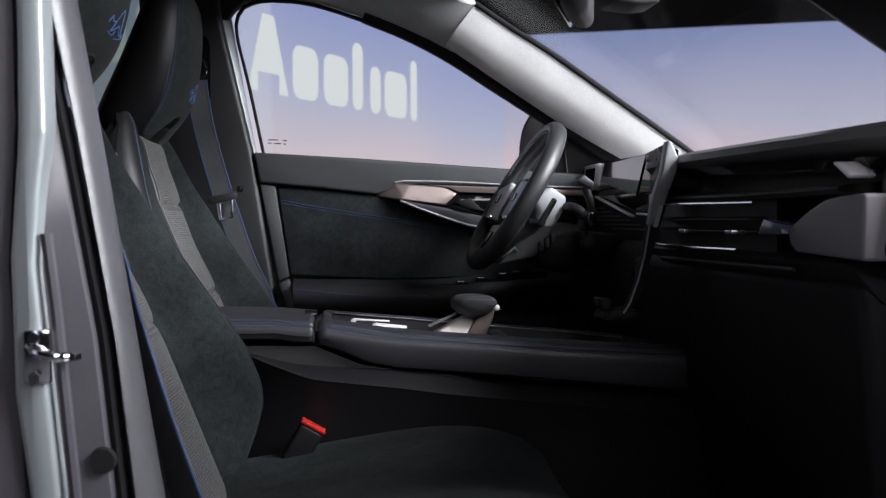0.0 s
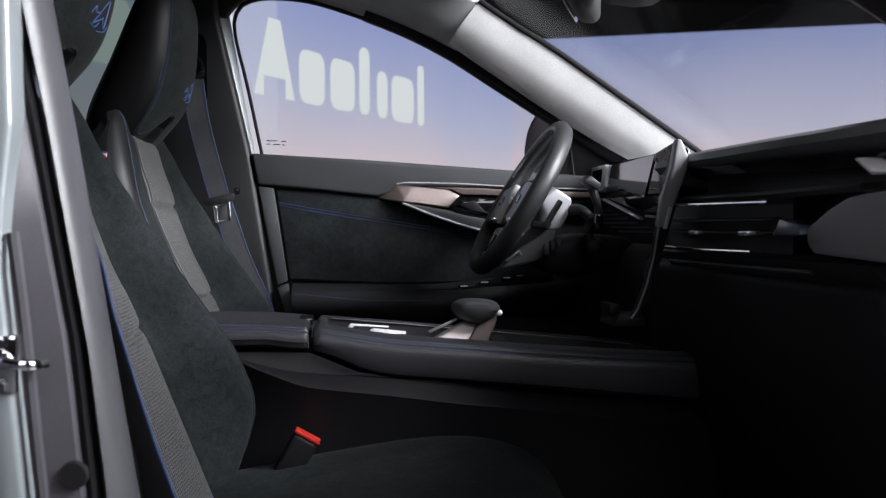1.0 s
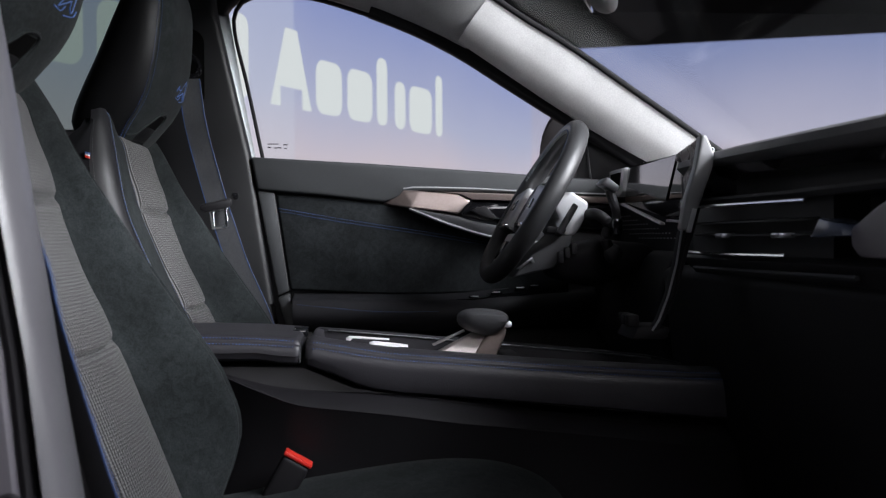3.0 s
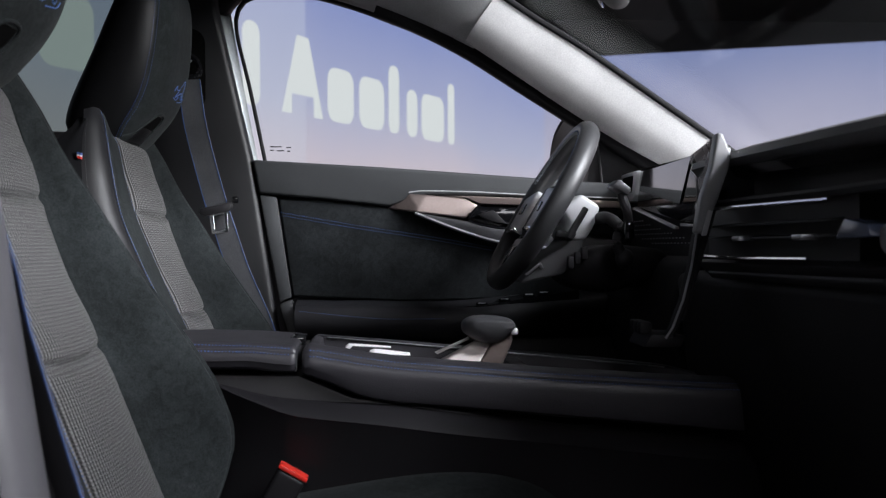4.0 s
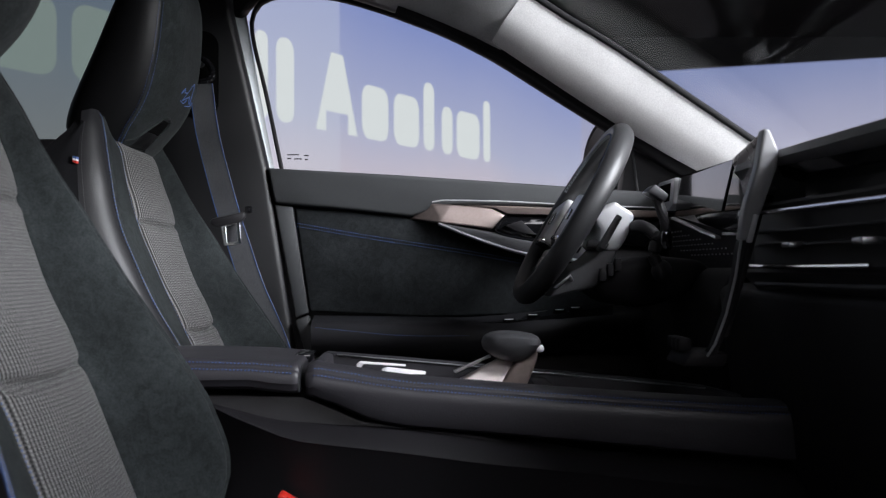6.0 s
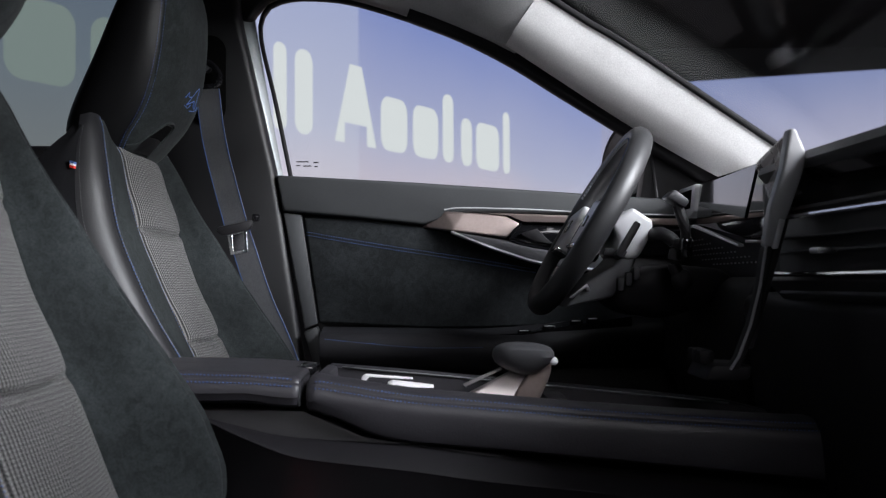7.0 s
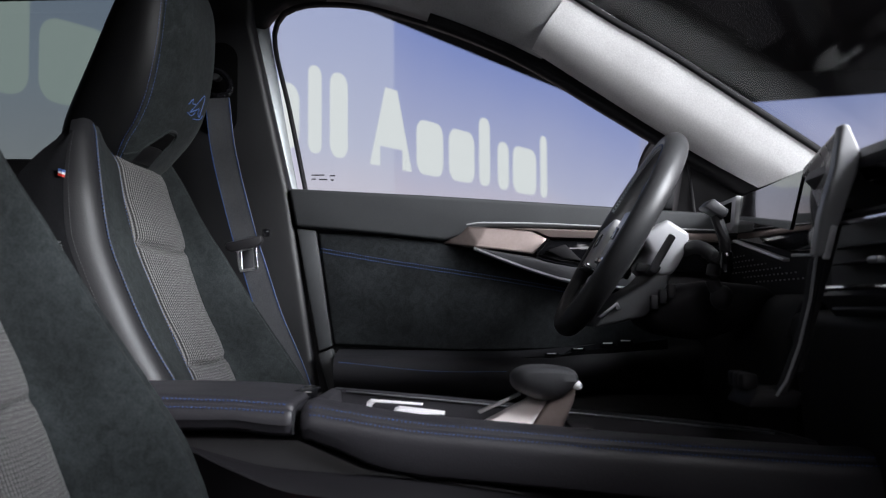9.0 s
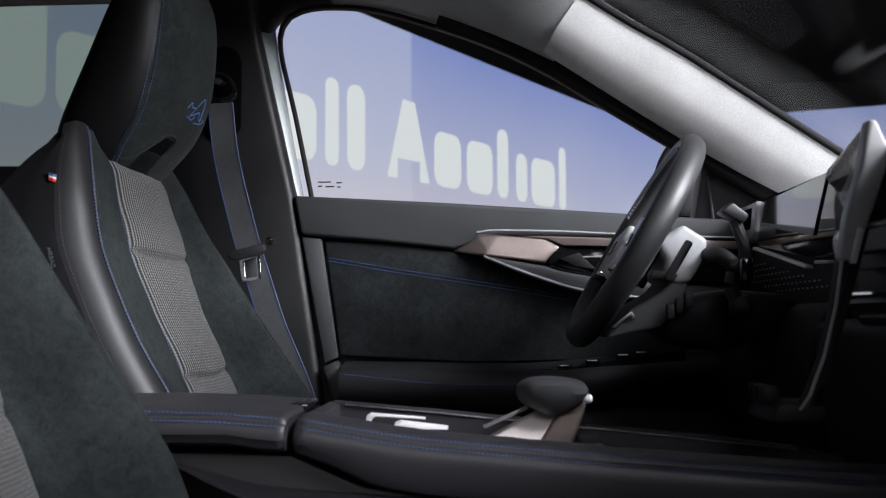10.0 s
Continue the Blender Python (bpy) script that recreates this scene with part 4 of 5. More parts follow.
    tag = part("flag_tag", prism([(-0.2565, 1.0215), (-0.2515, 1.020), (-0.2515, 1.029), (-0.2565, 1.0305)], "y", -0.270, -0.255), WHITE, seat, "tiny fabric tag in three colours")
    part("tag_stripe", prism([(-0.2567, 1.0213), (-0.2513, 1.0198), (-0.2513, 1.0232), (-0.2567, 1.0247)], "y", -0.2703, -0.255), RED, tag, "red stripe")
    part("tag_stripe", prism([(-0.2567, 1.0275), (-0.2513, 1.0260), (-0.2513, 1.0292), (-0.2567, 1.0307)], "y", -0.2703, -0.255), BLUE, tag, "blue stripe")
    part("lower_cover", prism([(-0.20, 0.74), (-0.10, 0.745), (-0.06, 0.70), (-0.05, 0.56), (-0.16, 0.54)], "y", -0.283, -0.245, 0.008), DARK_PLASTIC, seat)
    rings = []
    for x, zt, w in ((-0.12, 0.560, 0.20), (0.0, 0.568, 0.235), (0.12, 0.588, 0.25), (0.26, 0.606, 0.255), (0.36, 0.600, 0.25), (0.43, 0.565, 0.235), (0.455, 0.50, 0.22), (0.44, 0.45, 0.2)):
        rings.append([Vector((x, -w, 0.43)), Vector((x, -w - 0.005, zt - 0.045)), Vector((x, -w * 0.86, zt)), Vector((x, -w * 0.55, zt - 0.022)), Vector((x, 0, zt - 0.028)), Vector((x, w * 0.55, zt - 0.022)),
                      Vector((x, w * 0.86, zt)), Vector((x, w + 0.005, zt - 0.045)), Vector((x, w, 0.43))])
    cush = part("cushion", loft(smooth_rings(rings, 26)), ALCANTARA, seat, "dark suede seat cushion")
    sub = cush.modifiers.new("soft", "SUBSURF")
    sub.levels = sub.render_levels = 2
    part("seat_base", box(-0.1, 0.40, -0.22, 0.22, 0.342, 0.47, 0.02), DARK_PLASTIC, seat)
    return seat


DARK_CLOTH = material("black_side_cloth", (0.007, 0.007, 0.008), 0.9, grain=0.2, scale=600, bump=0.3, spec=0.1)
BLUE_GREY = material("grey_piping", (0.055, 0.060, 0.072), 0.5)
GREY_THREAD = material("grey_thread", (0.10, 0.105, 0.11), 0.6)
driver_seat = make_seat()
passenger_seat = copy_thing(driver_seat, pose(0, -0.34, 0))
driver_seat.matrix_basis = pose(0, 0.40, 0)
for ob in driver_seat.children:
    if ob.name.startswith("cushion"):
        ob.matrix_basis = pose(0, 0, -0.03)


def words(text, size, m, mat, name, parent):
    cu = bpy.data.curves.new(name, "FONT")
    cu.body, cu.size, cu.extrude, cu.align_x, cu.align_y = text, size, 0.0002, "CENTER", "CENTER"
    tmp = new("lettering", cu)
    me = bpy.data.meshes.new_from_object(tmp.evaluated_get(bpy.context.evaluated_depsgraph_get()))
    bpy.data.objects.remove(tmp)
    me.materials.append(mat)
    ob = new(name, me)
    ob.parent, ob.matrix_basis = parent, m
    return ob


for st in (driver_seat, passenger_seat):
    words("AIRBAG", 0.0075, pose(-0.244, -0.2885, 0.925, 90, 0, 0) @ pose(0, 0, 0, 0, 0, -75), GREY_THREAD, "airbag_mark", st)

# ---- seat belt ----
belt = thing("seat_belt", "dark grey seat belt with blue edges and latch", "seat belt")


def ribbon(path, width, thick, turn):
    rings = []
    for p, a in zip(path, turn):
        s = Vector((math.cos(a), math.sin(a), 0)) * width / 2
        n = Vector((math.sin(a), -math.cos(a), 0)) * thick / 2
        rings.append([p - s - n, p + s - n, p + s + n, p - s + n])
    return loft(rings)


way = spline([(-0.176, 0.625, 1.22), (-0.160, 0.61, 1.12), (-0.124, 0.60, 0.985), (-0.104, 0.60, 0.922), (-0.077, 0.60, 0.84), (-0.029, 0.60, 0.724), (0.03, 0.61, 0.52)], 30)
flat = [radians(-12)] * 30
part("strap", ribbon(way, 0.047, 0.0018, flat), WEBBING, belt)
for s in (1, -1):
    part("blue_edge", ribbon([p + Vector((s * 0.0225 * math.cos(radians(-12)), s * 0.0225 * math.sin(radians(-12)) - 0.0004, 0)) for p in way], 0.0014, 0.0022, flat), BLUE, belt, "blue woven edge")
# A black plate before the trim paints the slot's inner shade.
part("guide_plate", prism([(p[0] - 0.182, p[1] + 1.247) for p in rounded(0.062, 0.168, 0.030, 8)], "y", 0.668, 0.6745, 0.002), RECESS_SHADE, belt, "dark plate painted for the shade in the guide slot")
part("guide_ring", tube(spline([(-0.203, 0.655, 1.262), (-0.186, 0.648, 1.276), (-0.165, 0.650, 1.262), (-0.160, 0.650, 1.238), (-0.178, 0.640, 1.226), (-0.200, 0.648, 1.236), (-0.203, 0.655, 1.262)], 30), 0.0065, 10), PIANO, belt, "gloss black belt guide")
part("guide_bolt", prism([(p[0] - 0.186, p[1] + 1.268) for p in circle(0.010, 12)], "y", 0.646, 0.668, 0.002), SATIN_DARK, belt)
latch = part("latch_plate", prism([(-0.150, 0.962), (-0.088, 0.975), (-0.086, 0.964), (-0.095, 0.955), (-0.14, 0.946), (-0.151, 0.952)], "y", 0.580, 0.596, 0.004), DARK_PLASTIC, belt, "black latch cover")
frame_pts = [(-0.128, 0.588, 0.950), (-0.100, 0.586, 0.955), (-0.098, 0.586, 0.918), (-0.124, 0.588, 0.914), (-0.128, 0.588, 0.950)]
part("tongue", sweep([Vector(p) for p in frame_pts], rounded(0.009, 0.003, 0.001), (0, 1, 0)), CHROME, belt, "chrome latch tongue")
part("stopper", box(-0.088, -0.074, 0.583, 0.598, 0.972, 0.986, 0.004), PIANO, belt)

# the passenger's belt, hanging slack beside the open doorway
near_belt = thing("seat_belt", "slack black seat belt with blue edges by the doorway", "seat belt")
lean = radians(-35)
way = spline([(-0.205, -0.600, 1.27), (-0.178, -0.606, 1.10), (-0.135, -0.616, 0.945), (-0.108, -0.624, 0.875), (-0.098, -0.6265, 0.831), (-0.086, -0.6265, 0.789), (-0.0735, -0.6265, 0.746), (-0.0565, -0.6265, 0.690), (-0.036, -0.6265, 0.631), (0.0, -0.63, 0.52), (0.02, -0.635, 0.44)], 40)
part("strap", ribbon(way, 0.047, 0.0018, [lean] * 40), BELT_BLACK, near_belt)
for s in (1, -1):
    part("blue_edge", ribbon([p + Vector((s * 0.0223 * math.cos(lean), s * 0.0223 * math.sin(lean), 0)) for p in way], 0.0022, 0.0026, [lean] * 40), BLUE, near_belt, "blue woven edge")

buckle = thing("belt_buckle", "black seat belt buckle with red release button", "belt buckle")
buckle.matrix_world = pose(0.055, -0.165, 0.551, 0, 30, 0)
part("body", box(-0.019, 0.019, -0.014, 0.014, -0.06, 0.061, 0.006, 3), BLACK_PLASTIC, buckle)
part("button", box(-0.020, 0.020, -0.013, 0.013, 0.0605, 0.0665, 0.002), RED, buckle, "red release button")
part("stem", box(-0.012, 0.012, -0.006, 0.006, -0.14, -0.055, 0.003), DARK_PLASTIC, buckle)

# ---- centre console ----
console = thing("centre_console", "black leather centre console with blue stitching", "console")


def pad_ring(x, top, low, a, b, r=0.026):
    """A cushion section from y = a (rounded, proud) to y = b, with a shallow sewn groove on the roll."""
    r = min(r, top - low - 0.012)
    pts = [Vector((x, b, low)), Vector((x, b, top - 0.004)), Vector((x, b - 0.004, top)), Vector((x, a + 0.5 * (b - a), top + 0.0012))]
    for i in range(13):
        q = math.pi / 2 * i / 12
        sink = 0.0016 * math.exp(-(((i - 6.0) / 0.9) ** 2))
        pts.append(Vector((x, a + r * (1 - math.sin(q) ** 0.9) + sink, top - r * (1 - math.cos(q) ** 0.9) - sink)))
    return pts + [Vector((x, a + 0.001, low + 0.012)), Vector((x, a + 0.004, low + 0.004)), Vector((x, a + 0.012, low))]


LID = [(-0.30, 0.756, 0.732), (-0.29, 0.762, 0.730), (-0.20, 0.7645, 0.729), (-0.05, 0.765, 0.728), (0.03, 0.762, 0.728), (0.060, 0.7595, 0.7235), (0.079, 0.758, 0.722)]
rings = [pad_ring(x, z, l, -0.125, 0.085) for x, z, l in LID]
for i in range(1, 8):
    q = math.pi / 2 * i / 7
    rings.append(pad_ring(0.079 + 0.0080 * math.sin(q), 0.758 - 0.0060 * (1 - math.cos(q)), 0.722 + 0.002 * (1 - math.cos(q)), -0.125 + 0.0045 * (1 - math.cos(q)), 0.085 - 0.004 * (1 - math.cos(q))))
part("armrest_lid", loft(rings), LEATHER, console, "padded black leather armrest lid")
part("lid_notch", box(0.070, 0.092, -0.02, 0.05, 0.750, 0.760, 0.002), PIANO, console)
part("lid_edge", tube(spline([(0.0872, 0.02, 0.7525), (0.0874, -0.08, 0.7520), (0.0874, -0.104, 0.7475), (0.0874, -0.117, 0.737), (0.0874, -0.1205, 0.725)], 24), 0.0012, 6), LEATHER_SEAT, console)
TOPS = [(0.112, 0.7555, 0.714), (0.13, 0.752, 0.708), (0.15, 0.749, 0.699), (0.165, 0.746, 0.692), (0.19, 0.742, 0.685), (0.22, 0.738, 0.680), (0.30, 0.731, 0.673), (0.4, 0.722, 0.663), (0.52, 0.713, 0.651), (0.62, 0.706, 0.64), (0.72, 0.702, 0.63), (0.82, 0.702, 0.61), (0.92, 0.705, 0.59)]
rings = []
for i in range(8):
    q = math.pi / 2 * (1 - i / 7)
    rings.append(pad_ring(0.106 - 0.0115 * math.sin(q), 0.757 - 0.009 * (1 - math.cos(q)), 0.717 + 0.005 * (1 - math.cos(q)), -0.125 + 0.007 * (1 - math.cos(q)), -0.062))
part("side_pad", loft(rings + [pad_ring(x, z, l, -0.125, -0.062) for x, z, l in TOPS]), LEATHER, console, "black leather side pad")
part("far_pad", loft([[Vector((x, 0.058, z - 0.04)), Vector((x, 0.058, z - 0.003)), Vector((x, 0.062, z)), Vector((x, 0.084, z)), Vector((x, 0.092, z - 0.004)), Vector((x, 0.097, z - 0.05))] for x, z in
     ((0.099, 0.752), (0.105, 0.756), (0.22, 0.746), (0.3, 0.738), (0.4, 0.728), (0.52, 0.717), (0.62, 0.705), (0.72, 0.68))]), LEATHER, console)
part("bridge", prism([(0.099, 0.700), (0.099, 0.753), (0.103, 0.757), (0.114, 0.754), (0.120, 0.700)], "y", -0.0615, 0.0575, 0.002), LEATHER, console)
tray = part("tray", prism([(0.112, 0.64), (0.112, 0.722), (0.25, 0.708), (0.45, 0.692), (0.70, 0.664), (0.70, 0.64)], "y", -0.0615, 0.0575), PIANO, console, "gloss black storage tray")


def leaning(bm, y0, k=0.22):
    for v in bm.verts:
        v.co.z += k * (v.co.y - y0)
    return bm


part("chrome_insert", leaning(prism([(0.174, 0.722), (0.182, 0.7385), (0.188, 0.7405), (0.238, 0.7345), (0.238, 0.7335), (0.190, 0.7350), (0.182, 0.722)], "y", -0.014, -0.002, 0.001), -0.008), GLINT_METAL, tray, "metal cup holder edge with its glint put into the colour")
part("chrome_insert", leaning(prism([(0.147, 0.722), (0.147, 0.742), (0.152, 0.7455), (0.212, 0.7405), (0.212, 0.7395), (0.157, 0.743), (0.153, 0.739), (0.153, 0.722)], "y", 0.026, 0.033, 0.0008), 0.028), GLINT_METAL, tray, "metal cup holder edge with its glint put into the colour")
part("far_rail", tube(spline([(0.12, 0.056, 0.753), (0.25, 0.057, 0.7405), (0.4, 0.057, 0.7255), (0.62, 0.057, 0.7025)], 16), 0.0013, 6), SATIN, console)
part("slider_rail", prism([(0.40, 0.706), (0.40, 0.712), (0.62, 0.688), (0.62, 0.682)], "y", -0.01, 0.0, 0.001), SATIN, tray)
part("slider_block", box(0.375, 0.40, -0.04, 0.04, 0.695, 0.722, 0.004), DARK_PLASTIC, tray)
for y, drop in ((-0.1172, 0.0038), (-0.1236, 0.0112)):
    for a, b in ((-0.28, 0.08), (0.104, 0.70)):
        pts = []
        for i in range(60):
            x = a + (b - a) * i / 59
            z = lerp_table([(q[0], q[1]) for q in (LID if b < 0.1 else TOPS)], x)
            pts.append(Vector((x, y, z - drop)))
        part("stitching", dashes(pts, 0.0032, 0.0012, 0.0009), BLUE, console, "blue stitching")
part("tunnel", prism([(-0.32, 0.34), (0.8, 0.34), (0.8, 0.60), (0.5, 0.63), (0.3, 0.668), (0.16, 0.688), (0.09, 0.718), (-0.32, 0.728)], "y", -0.108, 0.11, 0.004), DARK_PLASTIC, console)
rings = []
for x, yo, top, low in ((-0.30, -0.117, 0.745, 0.744), (-0.10, -0.118, 0.727, 0.726), (-0.02, -0.123, 0.712, 0.7105), (0.012, -0.133, 0.7035, 0.699), (0.0446, -0.142, 0.6945, 0.687), (0.070, -0.148, 0.690, 0.678), (0.086, -0.150, 0.6885, 0.6735), (0.127, -0.151, 0.685, 0.668), (0.212, -0.152, 0.679, 0.658), (0.298, -0.152, 0.6665, 0.6458), (0.428, -0.152, 0.648, 0.6315), (0.605, -0.150, 0.630, 0.610), (0.80, -0.148, 0.607, 0.588), (0.93, -0.146, 0.590, 0.570)):
    rings.append([Vector((x, -0.09, top)), Vector((x, -0.116, top - 0.001)), Vector((x, -0.119, top - 0.002)), Vector((x, yo + 0.002, low + 0.0015)), Vector((x, yo, low - 0.001)), Vector((x, yo + 0.002, low - 0.006)), Vector((x, yo + 0.012, low - 0.08)), Vector((x, -0.125, 0.34)), Vector((x, -0.09, 0.34))])
part("lower_side", loft(smooth_rings(rings, 60)), BLACK_PLASTIC, console, "dark lower side panel with a sloping ledge")

# drive selector: a palm rest on a slanted bronze arm
selector = thing("drive_selector", "dark palm rest on a slanted bronze arm", "gear selector")
rings = []
for t, hw, up, dn in ((0.0, 0.010, 0.006, 0.002), (0.05, 0.022, 0.011, 0.008), (0.2, 0.033, 0.0155, 0.015), (0.45, 0.037, 0.0165, 0.022), (0.7, 0.037, 0.015, 0.021), (0.9, 0.035, 0.012, 0.012), (0.98, 0.031, 0.009, 0.004), (1.0, 0.028, 0.006, 0.001)):
    x, zc = 0.310 + 0.072 * t, 0.771 + 0.001 * t
    ring = []
    for i in range(24):
        a = 2 * math.pi * i / 24
        c, s = math.cos(a), math.sin(a)
        ring.append(Vector((x, -0.02 + hw * math.copysign(abs(c) ** 0.7, c) * (1.0 if s > -0.1 else 0.93), zc + (up if s > 0 else dn) * math.copysign(abs(s) ** (0.4 if s > 0 else 0.8), s))))
    rings.append(ring)
part("palm_rest", loft(smooth_rings(rings, 18)), PALM, selector, "dark leather palm rest")
arm = prism([(0.279, 0.712), (0.281, 0.725), (0.335, 0.753), (0.358, 0.757), (0.343, 0.738), (0.325, 0.712)], "y", -0.046, 0.004, 0.002, 2)
for v in arm.verts:
    if v.co.y < 0.0:
        v.co.y += 1.1 * max(0.0, v.co.z - 0.722)
part("arm", arm, LIT_BRONZE, selector, "bronze arm with its highlight put into the colour")
part("arm_flank", prism([(0.326, 0.708), (0.343, 0.737), (0.358, 0.757), (0.382, 0.768), (0.380, 0.750), (0.360, 0.705)], "y", -0.030, 0.003, 0.004, 3), BRONZE, selector, "bronze arm flank")
part("chrome_tip", box(0.3765, 0.3865, -0.050, -0.034, 0.762, 0.7715, 0.004, 3), GLINT_METAL, selector)
part("chrome_blade", prism([(0.274, 0.7345), (0.322, 0.7555), (0.3235, 0.7525), (0.277, 0.7315)], "y", 0.004, 0.014, 0.0008), GLINT_METAL, selector)

# ---- steering wheel and column ----
TILT = 31.0
wheel = thing("steering_wheel", "black leather steering wheel with blue stitching", "steering wheel")
wheel.matrix_world = pose(0.490, 0.387, 0.955, 0, TILT, 0)
pts = []
for i in range(72):
    a = 2 * math.pi * i / 72
    y, z = 0.172 * math.cos(a), 0.160 * math.sin(a)
    pts.append(Vector((0, y, z if z > -0.11 else -0.11 + (z + 0.11) * 0.88)))
part("rim", sweep(pts, circle(0.0165, 18, 0.0180), (1, 0, 0), closed=True), WHEEL_LEATHER, wheel, "black leather rim")
cross = bmesh.new()
for i in range(46):
    a0, a1 = (math.radians(20 + 2.5 * i + d) for d in (0.0, 1.7))
    for r0, r1, lo, hi in ((0.903, 0.921, -0.0125, -0.0165), (0.921, 0.903, -0.0165, -0.0125)):
        tube([(lo, 0.172 * r0 * math.cos(a0), 0.160 * r0 * math.sin(a0)), (hi, 0.172 * r1 * math.cos(a1), 0.160 * r1 * math.sin(a1))], 0.0006, 5, bm=cross, up=(1, 0, 0))
part("stitching", cross, PALE_THREAD, wheel, "pale cross stitching")
inner = [Vector((-0.0165, p.y * 0.93, p.z * 0.93)) for p in pts[8:34]]
part("stitching", dashes(inner, 0.005, 0.0026, 0.0012), BLUE, wheel, "blue cross stitching")
part("airbag_cover", prism([(-0.062, -0.030), (-0.056, 0.032), (-0.04, 0.046), (0.04, 0.046), (0.056, 0.032), (0.062, -0.030), (0.036, -0.060), (-0.036, -0.060)], "x", -0.004, 0.035, 0.012, 3), DARK_PLASTIC, wheel)
part("emblem", prism([(0, 0.022), (0.014, 0.0), (0, -0.022), (-0.014, 0.0)], "x", -0.007, -0.0035, 0.001), SATIN_DARK, wheel, "small satin diamond badge")
for s in (1, -1):
    spoke = part("spoke", prism([(s * 0.058, -0.055), (s * 0.160, -0.058), (s * 0.168, 0.020), (s * 0.058, 0.032)], "x", -0.014, 0.020, 0.007, 3), SILVER_PLASTIC, wheel, "satin silver spoke")
    part("spoke_trim", prism([(s * 0.062, -0.058), (s * 0.157, -0.061), (s * 0.157, -0.053), (s * 0.062, -0.050)], "x", -0.017, 0.012, 0.002), CHROME, spoke, "chrome spoke edge")
    part("thumb_pad", prism([(s * 0.080, -0.020), (s * 0.112, -0.022), (s * 0.112, -0.004), (s * 0.080, 0.002)], "x", -0.0165, -0.012, 0.002), PIANO, spoke)
    part("paddle", prism([(s * 0.105, -0.040), (s * 0.128, -0.035), (s * 0.125, 0.024), (s * 0.112, 0.026)], "x", 0.048, 0.058, 0.003), DARK_PLASTIC, wheel, "dark shift paddle")
part("spoke", prism([(-0.050, -0.066), (-0.032, -0.142), (0.032, -0.142), (0.050, -0.066)], "x", -0.004, 0.018, 0.006), SATIN, wheel, "satin silver lower spoke")
part("spoke_slot", prism([(-0.026, -0.085), (-0.02, -0.125), (0.02, -0.125), (0.026, -0.085)], "x", -0.008, -0.003, 0.002), PIANO, wheel)

column = thing("steering_column", "grey steering column shroud with black stalks", "steering column")
part("side_cover", prism([(0.512, 0.950), (0.546, 0.974), (0.578, 0.953), (0.575, 0.936), (0.564, 0.912), (0.553, 0.896), (0.534, 0.893), (0.520, 0.905), (0.526, 0.925)], "y", 0.295, 0.475, 0.006, 3), SILVER_PLASTIC, column, "grey column cover")
part("lower_cover", prism([(0.440, 0.820), (0.473, 0.860), (0.516, 0.884), (0.530, 0.900), (0.552, 0.898), (0.548, 0.885), (0.534, 0.858), (0.515, 0.836)], "y", 0.30, 0.47, 0.005, 3), COVER_GREY, column, "dark grey lower column cover")
part("cover_clip", prism([(0.446, 0.836), (0.474, 0.857), (0.479, 0.847), (0.474, 0.845), (0.472, 0.851), (0.452, 0.835)], "y", 0.292, 0.300, 0.001), SATIN, column, "small bright clip")
part("cover_ledge", prism([(0.502, 0.912), (0.536, 0.906), (0.530, 0.896), (0.498, 0.900)], "y", 0.285, 0.30, 0.003), DARK_PLASTIC, column)
part("shroud", prism([(0.50, 0.845), (0.55, 0.875), (0.60, 0.888), (0.70, 0.878), (0.72, 0.84), (0.60, 0.80), (0.53, 0.81)], "y", 0.315, 0.455, 0.02, 4), BLACK_PLASTIC, column)
part("knee_panel", prism([(0.69, 0.866), (0.74, 0.866), (0.80, 0.62), (0.72, 0.60), (0.66, 0.72), (0.66, 0.80)], "y", 0.14, 0.66, 0.02, 4), BLACK_PLASTIC, column)
for i in range(3):
    part("thumb_wheel", box(0.520 + 0.012 * i, 0.530 + 0.012 * i, 0.286, 0.298, 0.846 + 0.008 * i, 0.866 + 0.008 * i, 0.002), DARK_PLASTIC, column)
stalk = part("wiper_stalk", tube(spline([(0.57, 0.33, 0.930), (0.585, 0.275, 0.932), (0.603, 0.262, 0.915), (0.600, 0.262, 0.885), (0.610, 0.262, 0.866)], 20), 0.010, 12), DARK_PLASTIC, column, "black wiper stalk")
knob = bmesh.new()
bmesh.ops.create_uvsphere(knob, u_segments=16, v_segments=10, radius=0.0165, matrix=pose(0.612, 0.262, 0.862) @ Matrix.Diagonal((1, 0.9, 1.05, 1)))
part("stalk_knob", knob, DARK_PLASTIC, stalk)
shift = part("drive_stalk", tube(spline([(0.60, 0.30, 0.925), (0.607, 0.235, 0.915), (0.608, 0.222, 0.935), (0.596, 0.22, 0.972)], 16), 0.008, 10), DARK_PLASTIC, column, "black drive stalk")
part("stalk_head", prism([(0.576, 0.982), (0.590, 0.994), (0.612, 0.977), (0.604, 0.966)], "y", 0.205, 0.245, 0.004), SATIN_DARK, shift, "satin stalk head")
part("stalk_foot", box(0.602, 0.618, 0.215, 0.232, 0.893, 0.925, 0.005), PIANO, shift)

# ---- displays ----
display = thing("driver_display", "wide landscape driver display with a glossy face", "display")
def tilted(bm, k=0.09):
    for v in bm.verts:
        v.co.x += k * (v.co.z - 0.98)
    return bm


